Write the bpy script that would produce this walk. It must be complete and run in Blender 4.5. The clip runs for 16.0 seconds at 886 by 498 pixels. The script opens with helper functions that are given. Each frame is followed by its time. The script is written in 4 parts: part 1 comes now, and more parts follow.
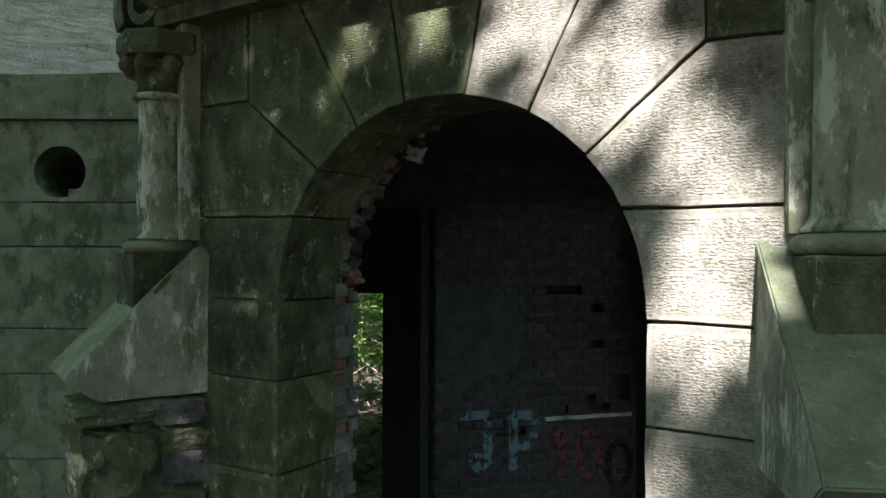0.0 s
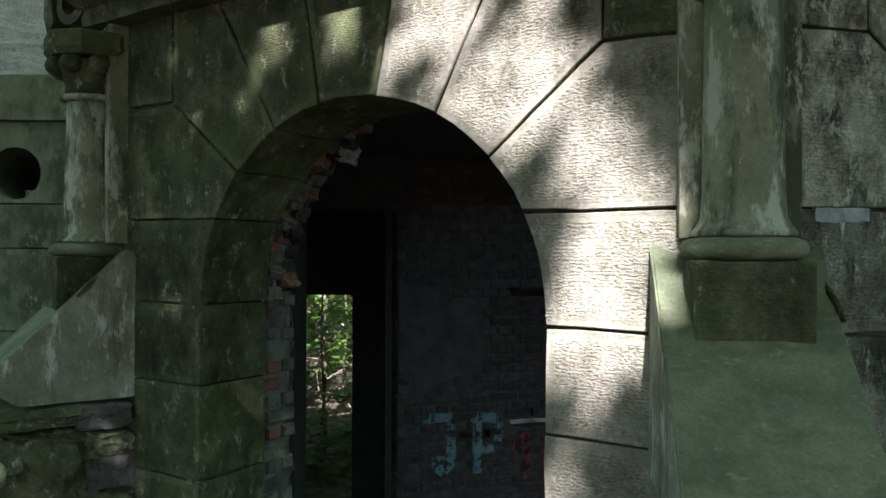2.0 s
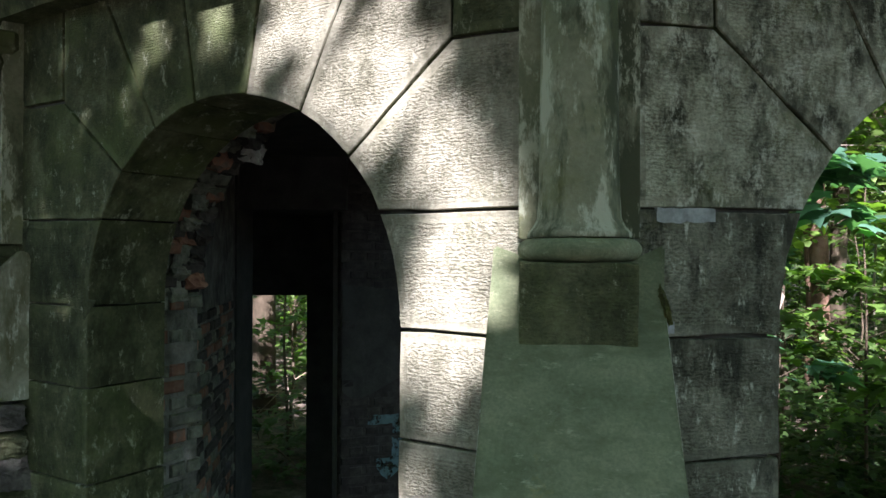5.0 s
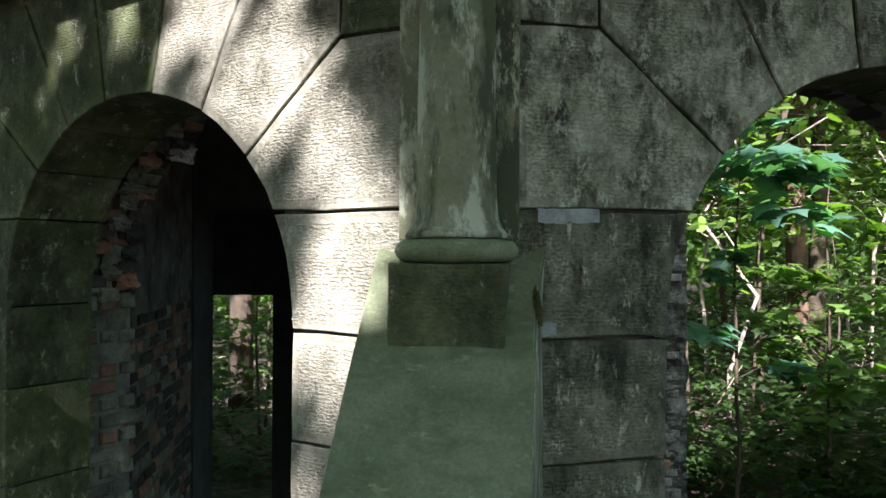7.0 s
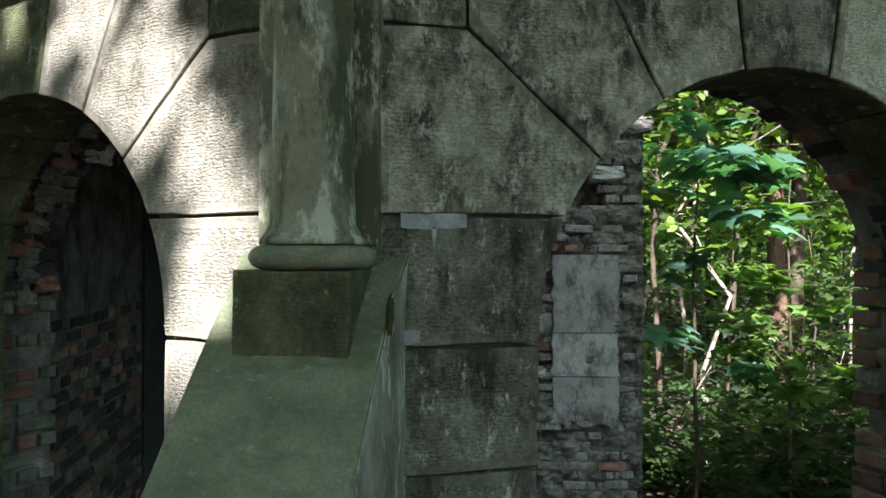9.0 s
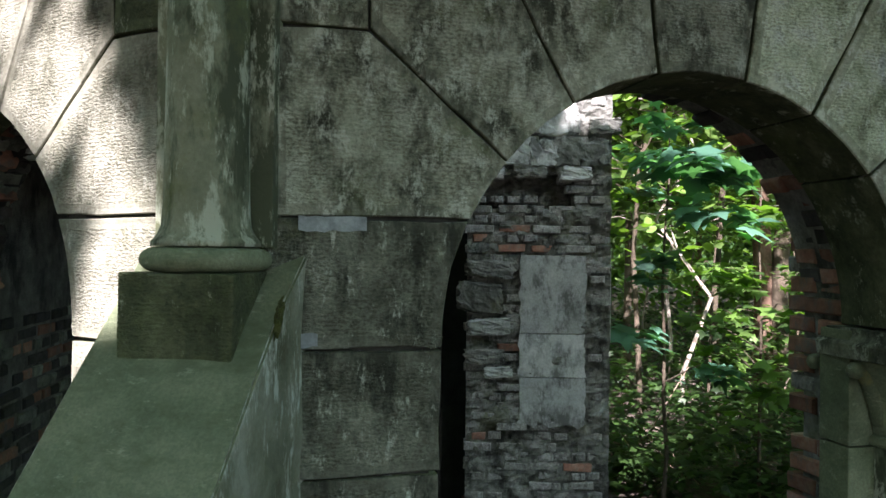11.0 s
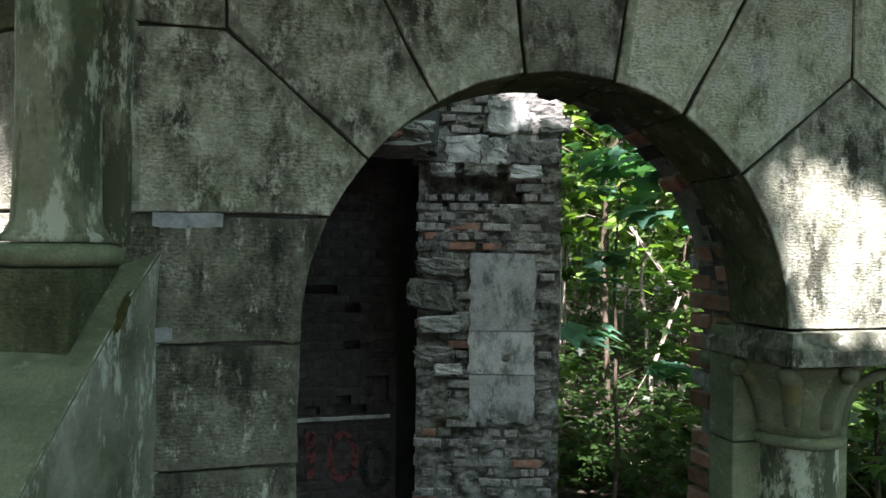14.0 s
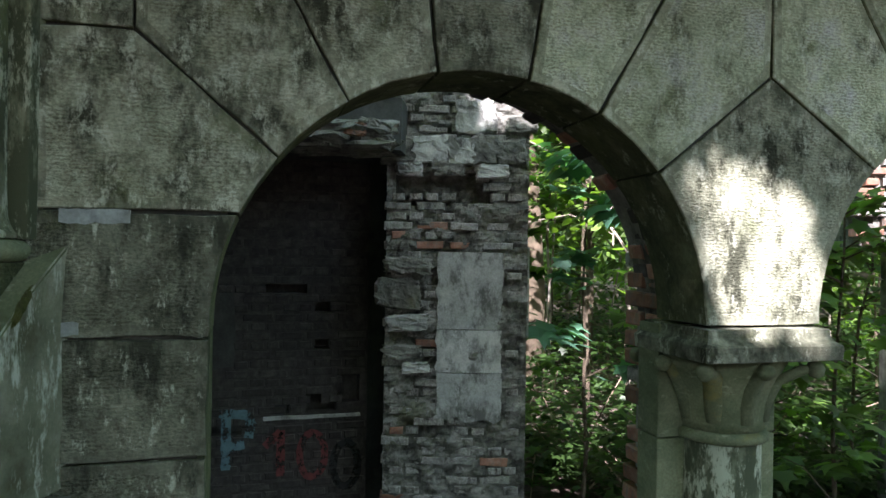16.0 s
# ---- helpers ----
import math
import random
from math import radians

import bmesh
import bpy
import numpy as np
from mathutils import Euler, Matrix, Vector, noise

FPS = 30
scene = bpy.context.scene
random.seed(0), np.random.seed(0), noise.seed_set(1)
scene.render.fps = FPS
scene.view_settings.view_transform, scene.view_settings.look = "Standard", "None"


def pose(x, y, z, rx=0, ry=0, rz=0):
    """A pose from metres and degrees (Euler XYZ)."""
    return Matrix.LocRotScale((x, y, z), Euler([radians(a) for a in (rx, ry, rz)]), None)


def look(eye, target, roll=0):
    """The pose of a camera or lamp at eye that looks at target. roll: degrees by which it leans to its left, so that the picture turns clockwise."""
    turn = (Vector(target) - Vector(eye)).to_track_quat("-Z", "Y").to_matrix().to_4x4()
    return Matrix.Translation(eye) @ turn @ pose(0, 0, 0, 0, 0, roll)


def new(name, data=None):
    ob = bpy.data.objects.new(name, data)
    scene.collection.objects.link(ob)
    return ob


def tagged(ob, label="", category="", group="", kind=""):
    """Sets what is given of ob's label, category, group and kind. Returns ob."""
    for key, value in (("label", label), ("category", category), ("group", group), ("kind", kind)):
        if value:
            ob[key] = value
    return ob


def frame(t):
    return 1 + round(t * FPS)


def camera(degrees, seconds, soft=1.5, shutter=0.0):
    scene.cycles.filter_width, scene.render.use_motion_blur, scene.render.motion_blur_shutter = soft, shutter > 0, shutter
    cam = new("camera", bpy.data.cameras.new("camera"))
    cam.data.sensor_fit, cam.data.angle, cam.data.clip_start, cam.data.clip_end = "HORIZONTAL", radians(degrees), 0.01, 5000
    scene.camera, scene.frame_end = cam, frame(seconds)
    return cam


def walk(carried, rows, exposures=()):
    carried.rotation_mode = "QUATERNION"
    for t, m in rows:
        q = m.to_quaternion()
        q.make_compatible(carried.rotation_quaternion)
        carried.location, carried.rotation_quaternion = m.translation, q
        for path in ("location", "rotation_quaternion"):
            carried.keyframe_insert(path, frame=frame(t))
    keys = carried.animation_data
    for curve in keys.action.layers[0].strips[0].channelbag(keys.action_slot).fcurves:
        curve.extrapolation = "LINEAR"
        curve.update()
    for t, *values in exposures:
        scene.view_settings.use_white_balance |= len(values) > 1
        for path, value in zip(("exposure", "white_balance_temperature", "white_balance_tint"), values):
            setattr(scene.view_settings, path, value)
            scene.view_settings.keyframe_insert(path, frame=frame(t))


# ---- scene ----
cam = camera(62.0, 16.0)
PATH = [
    (0, (0.052, 0.023, 1.581), (0.022, 2.022, 1.597), 0.2),
    (0.5, (0.122, 0.027, 1.587), (0.092, 2.026, 1.602), 0.2),
    (1, (0.201, 0.037, 1.589), (0.17, 2.037, 1.604), 0.2),
    (1.5, (0.275, 0.045, 1.583), (0.243, 2.044, 1.6), 0.2),
    (2, (0.361, 0.066, 1.593), (0.327, 2.066, 1.61), 0.2),
    (2.5, (0.426, 0.082, 1.602), (0.392, 2.081, 1.618), 0.2),
    (3, (0.493, 0.087, 1.599), (0.461, 2.087, 1.615), 0.2),
    (3.5, (0.565, 0.092, 1.597), (0.534, 2.092, 1.614), 0.3),
    (4, (0.635, 0.098, 1.599), (0.606, 2.097, 1.615), 0.2),
    (6.5, (1.002, 0.128, 1.599), (0.978, 2.128, 1.615), 0.2),
    (7, (1.078, 0.13, 1.604), (1.058, 2.13, 1.618), 0.2),
    (7.5, (1.166, 0.14, 1.613), (1.146, 2.14, 1.625), 0.3),
    (8, (1.255, 0.153, 1.616), (1.238, 2.153, 1.627), 0.3),
    (8.5, (1.339, 0.165, 1.619), (1.321, 2.165, 1.629), 0.3),
    (9, (1.42, 0.178, 1.624), (1.405, 2.178, 1.634), 0.2),
    (11.5, (1.738, 0.19, 1.642), (1.724, 2.19, 1.645), 0.7),
    (12, (1.806, 0.184, 1.644), (1.793, 2.184, 1.646), 0.7),
    (12.5, (1.858, 0.181, 1.643), (1.846, 2.181, 1.646), 0.7),
    (13, (1.914, 0.17, 1.643), (1.902, 2.17, 1.645), 0.7),
    (13.5, (1.971, 0.165, 1.644), (1.963, 2.165, 1.644), 0.8),
    (14, (2.04, 0.159, 1.639), (2.032, 2.159, 1.639), 0.8),
    (14.5, (2.1, 0.153, 1.638), (2.093, 2.153, 1.639), 0.8),
    (15, (2.163, 0.147, 1.636), (2.158, 2.147, 1.635), 0.8),
    (15.5, (2.222, 0.142, 1.635), (2.217, 2.142, 1.636), 0.8),
    (16, (2.288, 0.133, 1.632), (2.282, 2.133, 1.633), 0.9),
]
walk(cam, [(t, look(eye, target, roll)) for t, eye, target, roll in PATH],
     exposures=[(0, 2.84, 7150, -2), (3, 2.86, 7150, -3), (7, 2.95, 7200, -4), (16, 3.12, 7250, -3)])

# ---- light ----
SUN = Vector((-0.03, -0.717, 0.69)).normalized()
world = bpy.data.worlds.new("sky")
scene.world = world
world.use_nodes = True
wn = world.node_tree.nodes
sky = wn.new("ShaderNodeTexSky")
sky.sky_type, sky.sun_disc = "NISHITA", False
sky.sun_elevation = math.asin(SUN.z)
sky.sun_rotation = math.atan2(SUN.x, SUN.y)
world.node_tree.links.new(sky.outputs[0], wn["Background"].inputs[0])
wn["Background"].inputs[1].default_value = 0.08
sun_data = bpy.data.lights.new("sun", "SUN")
sun_data.energy, sun_data.angle, sun_data.color = 3.45, radians(0.6), (1.0, 0.9, 1.16)
sun = new("sun", sun_data)
sun.matrix_world = look(SUN * 30, (0, 0, 0))

# ---- materials ----
def ramp(nt, fac, stops):
    r = nt.nodes.new("ShaderNodeValToRGB")
    els = r.color_ramp.elements
    while len(els) < len(stops):
        els.new(0.5)
    for e, (p, c) in zip(els, stops):
        e.position, e.color = p, (*c, 1)
    nt.links.new(fac, r.inputs[0])
    return r.outputs[0]


def noise_tex(nt, vec, scale, detail=6, rough=0.6):
    n = nt.nodes.new("ShaderNodeTexNoise")
    n.inputs["Scale"].default_value, n.inputs["Detail"].default_value, n.inputs["Roughness"].default_value = scale, detail, rough
    nt.links.new(vec, n.inputs["Vector"])
    return n.outputs["Fac"]


def mixc(nt, fac, a, b, mode="MIX"):
    m = nt.nodes.new("ShaderNodeMix")
    m.data_type, m.blend_type = "RGBA", mode
    for sock, v in ((m.inputs[0], fac), (m.inputs[6], a), (m.inputs[7], b)):
        if hasattr(v, "is_output"):
            nt.links.new(v, sock)
        else:
            sock.default_value = v if isinstance(v, float) else (*v, 1)
    return m.outputs[2]


def math_n(nt, op, a, b=0.0):
    m = nt.nodes.new("ShaderNodeMath")
    m.operation = op
    for sock, v in ((m.inputs[0], a), (m.inputs[1], b)):
        if hasattr(v, "is_output"):
            nt.links.new(v, sock)
        else:
            sock.default_value = v
    return m.outputs[0]


def surface(name, tones, stain, stain_at=(0.5, 0.62), moss=None, moss_at=(0.55, 0.7), rough=0.9, big=2.2, grain=60, pits=0.0, bump=0.4,
            bump_dist=0.004, vary=0.25, ridges=0.0, pale=None, pale_at=(0.66, 0.72), speckle=0.4, run=(1.4, 1.4, 0.8), pit_shade=0.5):
    """Weathered mineral surface: three tones, dark stains, moss, pale patches, pecked or grainy relief."""
    mat = bpy.data.materials.new(name)
    mat.use_nodes = True
    nt = mat.node_tree
    bsdf = nt.nodes["Principled BSDF"]
    tc = nt.nodes.new("ShaderNodeTexCoord")
    info = nt.nodes.new("ShaderNodeObjectInfo")
    shift = nt.nodes.new("ShaderNodeVectorMath")
    shift.operation = "ADD"
    off = nt.nodes.new("ShaderNodeCombineXYZ")
    nt.links.new(math_n(nt, "MULTIPLY", info.outputs["Random"], 7.0), off.inputs[2])
    nt.links.new(tc.outputs["Object"], shift.inputs[0])
    nt.links.new(off.outputs[0], shift.inputs[1])
    vec = shift.outputs[0]
    col = ramp(nt, noise_tex(nt, vec, big * 2.5, 8, 0.65), [(0.3, tones[0]), (0.5, tones[1]), (0.72, tones[2])])
    fine = noise_tex(nt, vec, grain, 4, 0.7)
    col = mixc(nt, speckle, col, ramp(nt, fine, [(0.3, (0.35,) * 3), (0.7, (1.0,) * 3)]), "MULTIPLY")
    st = nt.nodes.new("ShaderNodeMapRange")
    streak = nt.nodes.new("ShaderNodeMapping")
    streak.inputs["Scale"].default_value = run
    nt.links.new(vec, streak.inputs[0])
    nt.links.new(noise_tex(nt, streak.outputs[0], big * 1.7, 7, 0.7), st.inputs[0])
    st.inputs[1].default_value, st.inputs[2].default_value = stain_at
    col = mixc(nt, st.outputs[0], col, stain)
    if moss:
        mo = nt.nodes.new("ShaderNodeMapRange")
        nt.links.new(noise_tex(nt, vec, big * 0.9, 9, 0.72), mo.inputs[0])
        mo.inputs[1].default_value, mo.inputs[2].default_value, mo.inputs[4].default_value = moss_at[0], moss_at[1], 0.85
        col = mixc(nt, mo.outputs[0], col, moss)
    if pale:
        pa = nt.nodes.new("ShaderNodeMapRange")
        nt.links.new(noise_tex(nt, streak.outputs[0], big * 4.6, 12, 0.76), pa.inputs[0])
        pa.inputs[1].default_value, pa.inputs[2].default_value, pa.inputs[4].default_value = pale_at[0], pale_at[1], 0.8
        col = mixc(nt, pa.outputs[0], col, pale)
    if pits:                                         # rows of short chisel strokes
        rows = nt.nodes.new("ShaderNodeTexWave")
        rows.bands_direction = "Z"
        rows.inputs["Scale"].default_value, rows.inputs["Distortion"].default_value = 30, 5.0
        rows.inputs["Detail"].default_value, rows.inputs["Detail Scale"].default_value = 3, 1.6
        nt.links.new(vec, rows.inputs["Vector"])
        mp = nt.nodes.new("ShaderNodeMapping")
        mp.inputs["Scale"].default_value = (0.8, 0.8, 1.45)
        nt.links.new(vec, mp.inputs[0])
        peck = nt.nodes.new("ShaderNodeMapRange")
        nt.links.new(math_n(nt, "ADD", math_n(nt, "MULTIPLY", rows.outputs["Fac"], 0.1), math_n(nt, "MULTIPLY", noise_tex(nt, mp.outputs[0], 95, 3, 0.62), 1.25)), peck.inputs[0])
        peck.inputs[1].default_value, peck.inputs[2].default_value, peck.inputs[3].default_value, peck.inputs[4].default_value = 0.5, 0.78, 1.0, 0.0
        worn = nt.nodes.new("ShaderNodeMapRange")
        nt.links.new(noise_tex(nt, vec, 7, 4, 0.6), worn.inputs[0])
        worn.inputs[1].default_value, worn.inputs[2].default_value, worn.inputs[3].default_value = 0.34, 0.56, 0.3
        hollow = math_n(nt, "MULTIPLY", peck.outputs[0], worn.outputs[0])
        # hollows darkened in colour, standing in for the strokes' own shade
        col = mixc(nt, math_n(nt, "MULTIPLY", hollow, pit_shade), col, mixc(nt, 1.0, col, (0.36, 0.35, 0.31), "MULTIPLY"))
    br = math_n(nt, "ADD", math_n(nt, "MULTIPLY", info.outputs["Random"], vary), 1.0 - vary / 2)
    hsv = nt.nodes.new("ShaderNodeHueSaturation")
    nt.links.new(col, hsv.inputs["Color"])
    nt.links.new(br, hsv.inputs["Value"])
    nt.links.new(hsv.outputs[0], bsdf.inputs["Base Color"])
    bsdf.inputs["Roughness"].default_value = rough
    bsdf.inputs["Specular IOR Level"].default_value = 0.25
    height = math_n(nt, "ADD", fine, math_n(nt, "MULTIPLY", noise_tex(nt, vec, 14, 5), 0.8))
    if pits:
        height = math_n(nt, "SUBTRACT", height, math_n(nt, "MULTIPLY", hollow, pits))
    if ridges:
        wv = nt.nodes.new("ShaderNodeTexWave")
        wv.bands_direction = "Z"
        wv.inputs["Scale"].default_value, wv.inputs["Distortion"].default_value, wv.inputs["Detail"].default_value = 75, 3.5, 3
        nt.links.new(vec, wv.inputs["Vector"])
        height = math_n(nt, "ADD", height, math_n(nt, "MULTIPLY", wv.outputs["Fac"], ridges))
    b = nt.nodes.new("ShaderNodeBump")
    b.inputs["Strength"].default_value, b.inputs["Distance"].default_value = bump, bump_dist
    nt.links.new(height, b.inputs["Height"])
    nt.links.new(b.outputs[0], bsdf.inputs["Normal"])
    return mat


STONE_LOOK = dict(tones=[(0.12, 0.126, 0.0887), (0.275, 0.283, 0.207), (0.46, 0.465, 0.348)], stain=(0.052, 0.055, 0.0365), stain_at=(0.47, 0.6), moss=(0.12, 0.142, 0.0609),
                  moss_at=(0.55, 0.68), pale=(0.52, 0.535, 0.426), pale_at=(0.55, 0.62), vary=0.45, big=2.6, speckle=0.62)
ARCH_LOOK = dict(tones=[(0.15, 0.146, 0.103), (0.3, 0.29, 0.222), (0.45, 0.435, 0.339)], stain=(0.07, 0.07, 0.0435), stain_at=(0.55, 0.7), moss=(0.11, 0.122, 0.0522),
                 moss_at=(0.55, 0.72), pale=(0.44, 0.425, 0.339), pale_at=(0.56, 0.65), vary=0.25, big=2.4, speckle=0.6)
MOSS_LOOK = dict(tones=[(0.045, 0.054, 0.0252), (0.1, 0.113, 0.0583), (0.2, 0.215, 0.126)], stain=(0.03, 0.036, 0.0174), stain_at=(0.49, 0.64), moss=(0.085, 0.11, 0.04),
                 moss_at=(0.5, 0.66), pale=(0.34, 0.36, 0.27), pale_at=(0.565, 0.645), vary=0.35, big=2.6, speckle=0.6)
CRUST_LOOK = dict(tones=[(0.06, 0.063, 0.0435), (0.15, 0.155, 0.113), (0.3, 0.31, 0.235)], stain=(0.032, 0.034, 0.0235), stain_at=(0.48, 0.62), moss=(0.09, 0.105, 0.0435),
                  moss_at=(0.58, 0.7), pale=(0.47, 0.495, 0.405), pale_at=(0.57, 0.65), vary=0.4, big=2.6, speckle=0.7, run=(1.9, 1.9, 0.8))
ALGAE_LOOK = dict(tones=[(0.17, 0.186, 0.117), (0.35, 0.37, 0.257), (0.52, 0.535, 0.392)], stain=(0.08, 0.088, 0.0522), stain_at=(0.53, 0.66), moss=(0.18, 0.215, 0.087),
                  moss_at=(0.55, 0.7), pale=(0.57, 0.59, 0.461), pale_at=(0.55, 0.62), vary=0.35, big=2.6, speckle=0.62)


def lifted(look, k):
    """The same stone in lighter tones, offsetting the shade its bump relief adds."""
    return {**look, "tones": [tuple(min(0.7, c * k) for c in t) for t in look["tones"]], "pale_at": (look["pale_at"][0] - 0.02, look["pale_at"][1] - 0.02)}


PECKED_ALGAE = surface("pale_green_pecked_sandstone", pits=1.6, bump=0.6, bump_dist=0.006, pit_shade=0.75, **lifted(ALGAE_LOOK, 1.85))
MARGIN_ALGAE = surface("pale_green_dressed_sandstone", pits=0.6, pit_shade=0.3, bump=0.5, bump_dist=0.004, **lifted(ALGAE_LOOK, 1.15))
PECKED_CRUST = surface("black_crusted_pecked_sandstone", pits=1.6, bump=0.6, bump_dist=0.006, pit_shade=0.75, **lifted(CRUST_LOOK, 1.2))
MARGIN_CRUST = surface("black_crusted_dressed_sandstone", pits=0.6, pit_shade=0.3, bump=0.5, bump_dist=0.004, **CRUST_LOOK)
PECKED = surface("pecked_sandstone", pits=1.5, bump=0.65, bump_dist=0.006, pit_shade=0.58, **lifted(ARCH_LOOK, 1.15))
# wall b's pecked copy, tones lifted and hollows darkened to suit its shade
PECKED_SHADE_SIDE = surface("shade_side_pecked_sandstone", pits=1.6, bump=0.6, bump_dist=0.006, pit_shade=0.75, **lifted(STONE_LOOK, 1.6))
MARGIN = surface("dressed_sandstone", pits=0.6, pit_shade=0.3, bump=0.5, bump_dist=0.004, **lifted(STONE_LOOK, 1.1))
MARGIN_ARCH = surface("pale_dressed_sandstone", pits=0.5, pit_shade=0.25, bump=0.45, bump_dist=0.004, **ARCH_LOOK)
PECKED_MOSSY = surface("mossy_pecked_sandstone", pits=1.2, bump=0.7, bump_dist=0.007, pit_shade=0.4, **MOSS_LOOK)
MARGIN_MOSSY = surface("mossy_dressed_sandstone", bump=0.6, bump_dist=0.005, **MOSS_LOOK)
SMOOTH = surface("smooth_mossy_sandstone", [(0.115, 0.13, 0.0766), (0.225, 0.24, 0.157), (0.35, 0.36, 0.257)], (0.066, 0.076, 0.0452), (0.48, 0.55), (0.17, 0.18, 0.0696),
                 (0.54, 0.66), bump=0.4, bump_dist=0.005, pale=(0.46, 0.48, 0.365), pale_at=(0.5, 0.55), big=1.05, speckle=0.4, run=(1.9, 1.9, 0.652), vary=0.1)
SLOPE = surface("algae_green_sandstone", [(0.125, 0.152, 0.087), (0.195, 0.22, 0.132), (0.275, 0.295, 0.187)], (0.1, 0.122, 0.0679), (0.5, 0.66), (0.27, 0.23, 0.0696), (0.58, 0.7),
                bump=0.7, grain=110, big=2.6, speckle=0.55, pale=(0.32, 0.345, 0.235), pale_at=(0.57, 0.66), run=(1.0, 1.4, 2.6))
SIDE_STONE = surface("pale_streaked_sandstone", [(0.11, 0.116, 0.07), (0.24, 0.25, 0.175), (0.4, 0.41, 0.33)], (0.11, 0.112, 0.0609), (0.52, 0.64), (0.2, 0.19, 0.0783),
                     (0.6, 0.72), bump=0.6, bump_dist=0.006, pale=(0.54, 0.57, 0.479), pale_at=(0.52, 0.6), big=1.4, run=(2.2, 2.2, 0.7))
LIME = surface("bluish_lime_smear", [(0.2, 0.22, 0.21), (0.33, 0.36, 0.35), (0.46, 0.49, 0.48)], (0.24, 0.26, 0.25), (0.56, 0.68), bump=0.5, bump_dist=0.004, big=9)
RUBBLE_DARK = surface("dark_rubble_core", [(0.06, 0.056, 0.05), (0.14, 0.133, 0.12), (0.27, 0.26, 0.235)], (0.035, 0.033, 0.03), (0.5, 0.64), bump=1.0, bump_dist=0.02)
MORTAR = surface("dark_joint_mortar", [(0.05, 0.05, 0.045), (0.08, 0.08, 0.07), (0.12, 0.115, 0.1)], (0.03, 0.03, 0.028), bump=0.5)
RUBBLE = surface("rubble_mortar", [(0.09, 0.088, 0.077), (0.22, 0.215, 0.19), (0.42, 0.41, 0.37)], (0.05, 0.048, 0.043), (0.5, 0.64), (0.14, 0.14, 0.07), bump=1.0, bump_dist=0.015)
BRICK_RED = surface("old_red_brick", [(0.17, 0.09, 0.065), (0.29, 0.145, 0.1), (0.36, 0.24, 0.19)], (0.15, 0.125, 0.11), (0.5, 0.64), (0.1, 0.12, 0.06), (0.6, 0.75), bump=0.6, vary=0.7, big=5)
BRICK_GREY = surface("limewashed_brick", [(0.15, 0.14, 0.126), (0.32, 0.305, 0.28), (0.5, 0.49, 0.455)], (0.085, 0.078, 0.07), (0.52, 0.64), (0.2, 0.12, 0.09), (0.66, 0.76),
                     bump=1.0, bump_dist=0.012, vary=0.45, big=6, pale=(0.5, 0.49, 0.46), pale_at=(0.56, 0.63))
BRICK_MOSSY = surface("green_limewashed_brick", [(0.12, 0.125, 0.1), (0.22, 0.225, 0.185), (0.34, 0.345, 0.29)], (0.07, 0.072, 0.058), (0.52, 0.66), (0.2, 0.11, 0.075), (0.58, 0.7),
                      bump=0.8, bump_dist=0.008, vary=0.6, big=5)
# near-black brick: the interior's shade is put into its colour
BRICK_DARK = surface("shade_dark_brick", [(0.033, 0.03, 0.028), (0.062, 0.056, 0.052), (0.1, 0.09, 0.085)], (0.032, 0.029, 0.027), (0.5, 0.7), bump=0.6, vary=0.5, big=4)
PLASTER_GREY = surface("weathered_grey_plaster", [(0.27, 0.27, 0.25), (0.46, 0.46, 0.43), (0.6, 0.6, 0.565)], (0.15, 0.148, 0.135), (0.5, 0.62), bump=0.5, bump_dist=0.006, pale=(0.6, 0.6, 0.57), pale_at=(0.56, 0.66), big=3, speckle=0.3)
# plaster darkened in colour to hold the interior's shade
PLASTER_DARK = surface("shade_dark_plaster", [(0.045, 0.045, 0.043), (0.07, 0.07, 0.066), (0.1, 0.098, 0.093)], (0.035, 0.035, 0.033), (0.5, 0.75), bump=0.3)
PLASTER_PALE = surface("flaking_pale_limewash", [(0.36, 0.4, 0.31), (0.5, 0.54, 0.45), (0.6, 0.63, 0.55)], (0.25, 0.28, 0.2), (0.62, 0.65), (0.28, 0.33, 0.19), (0.6, 0.8), bump=1.0, bump_dist=0.015, big=4)
RENDERED = surface("algae_stained_render", [(0.085, 0.105, 0.058), (0.14, 0.165, 0.1), (0.21, 0.235, 0.155)], (0.058, 0.072, 0.038), (0.52, 0.62), (0.11, 0.14, 0.06), (0.55, 0.72), bump=0.7,
                   bump_dist=0.006, pale=(0.32, 0.355, 0.27), pale_at=(0.61, 0.67))
SOIL = surface("leaf_litter_soil", [(0.035, 0.027, 0.02), (0.09, 0.068, 0.055), (0.27, 0.21, 0.18)], (0.03, 0.036, 0.018), (0.52, 0.64), bump=1.0, bump_dist=0.03, vary=0)
BARK = surface("grey_brown_bark", [(0.06, 0.045, 0.032), (0.11, 0.085, 0.06), (0.17, 0.13, 0.095)], (0.04, 0.05, 0.025), (0.55, 0.7), bump=1.0, bump_dist=0.02)
PINE_BARK = surface("reddish_pine_bark", [(0.12, 0.07, 0.05), (0.2, 0.12, 0.085), (0.28, 0.19, 0.14)], (0.07, 0.045, 0.03), (0.5, 0.65), bump=1.0, bump_dist=0.02)


MOSS = surface("moss_cushion", [(0.04, 0.05, 0.015), (0.1, 0.11, 0.03), (0.17, 0.16, 0.06)], (0.05, 0.045, 0.02), bump=1.0, bump_dist=0.01, grain=140, big=8)


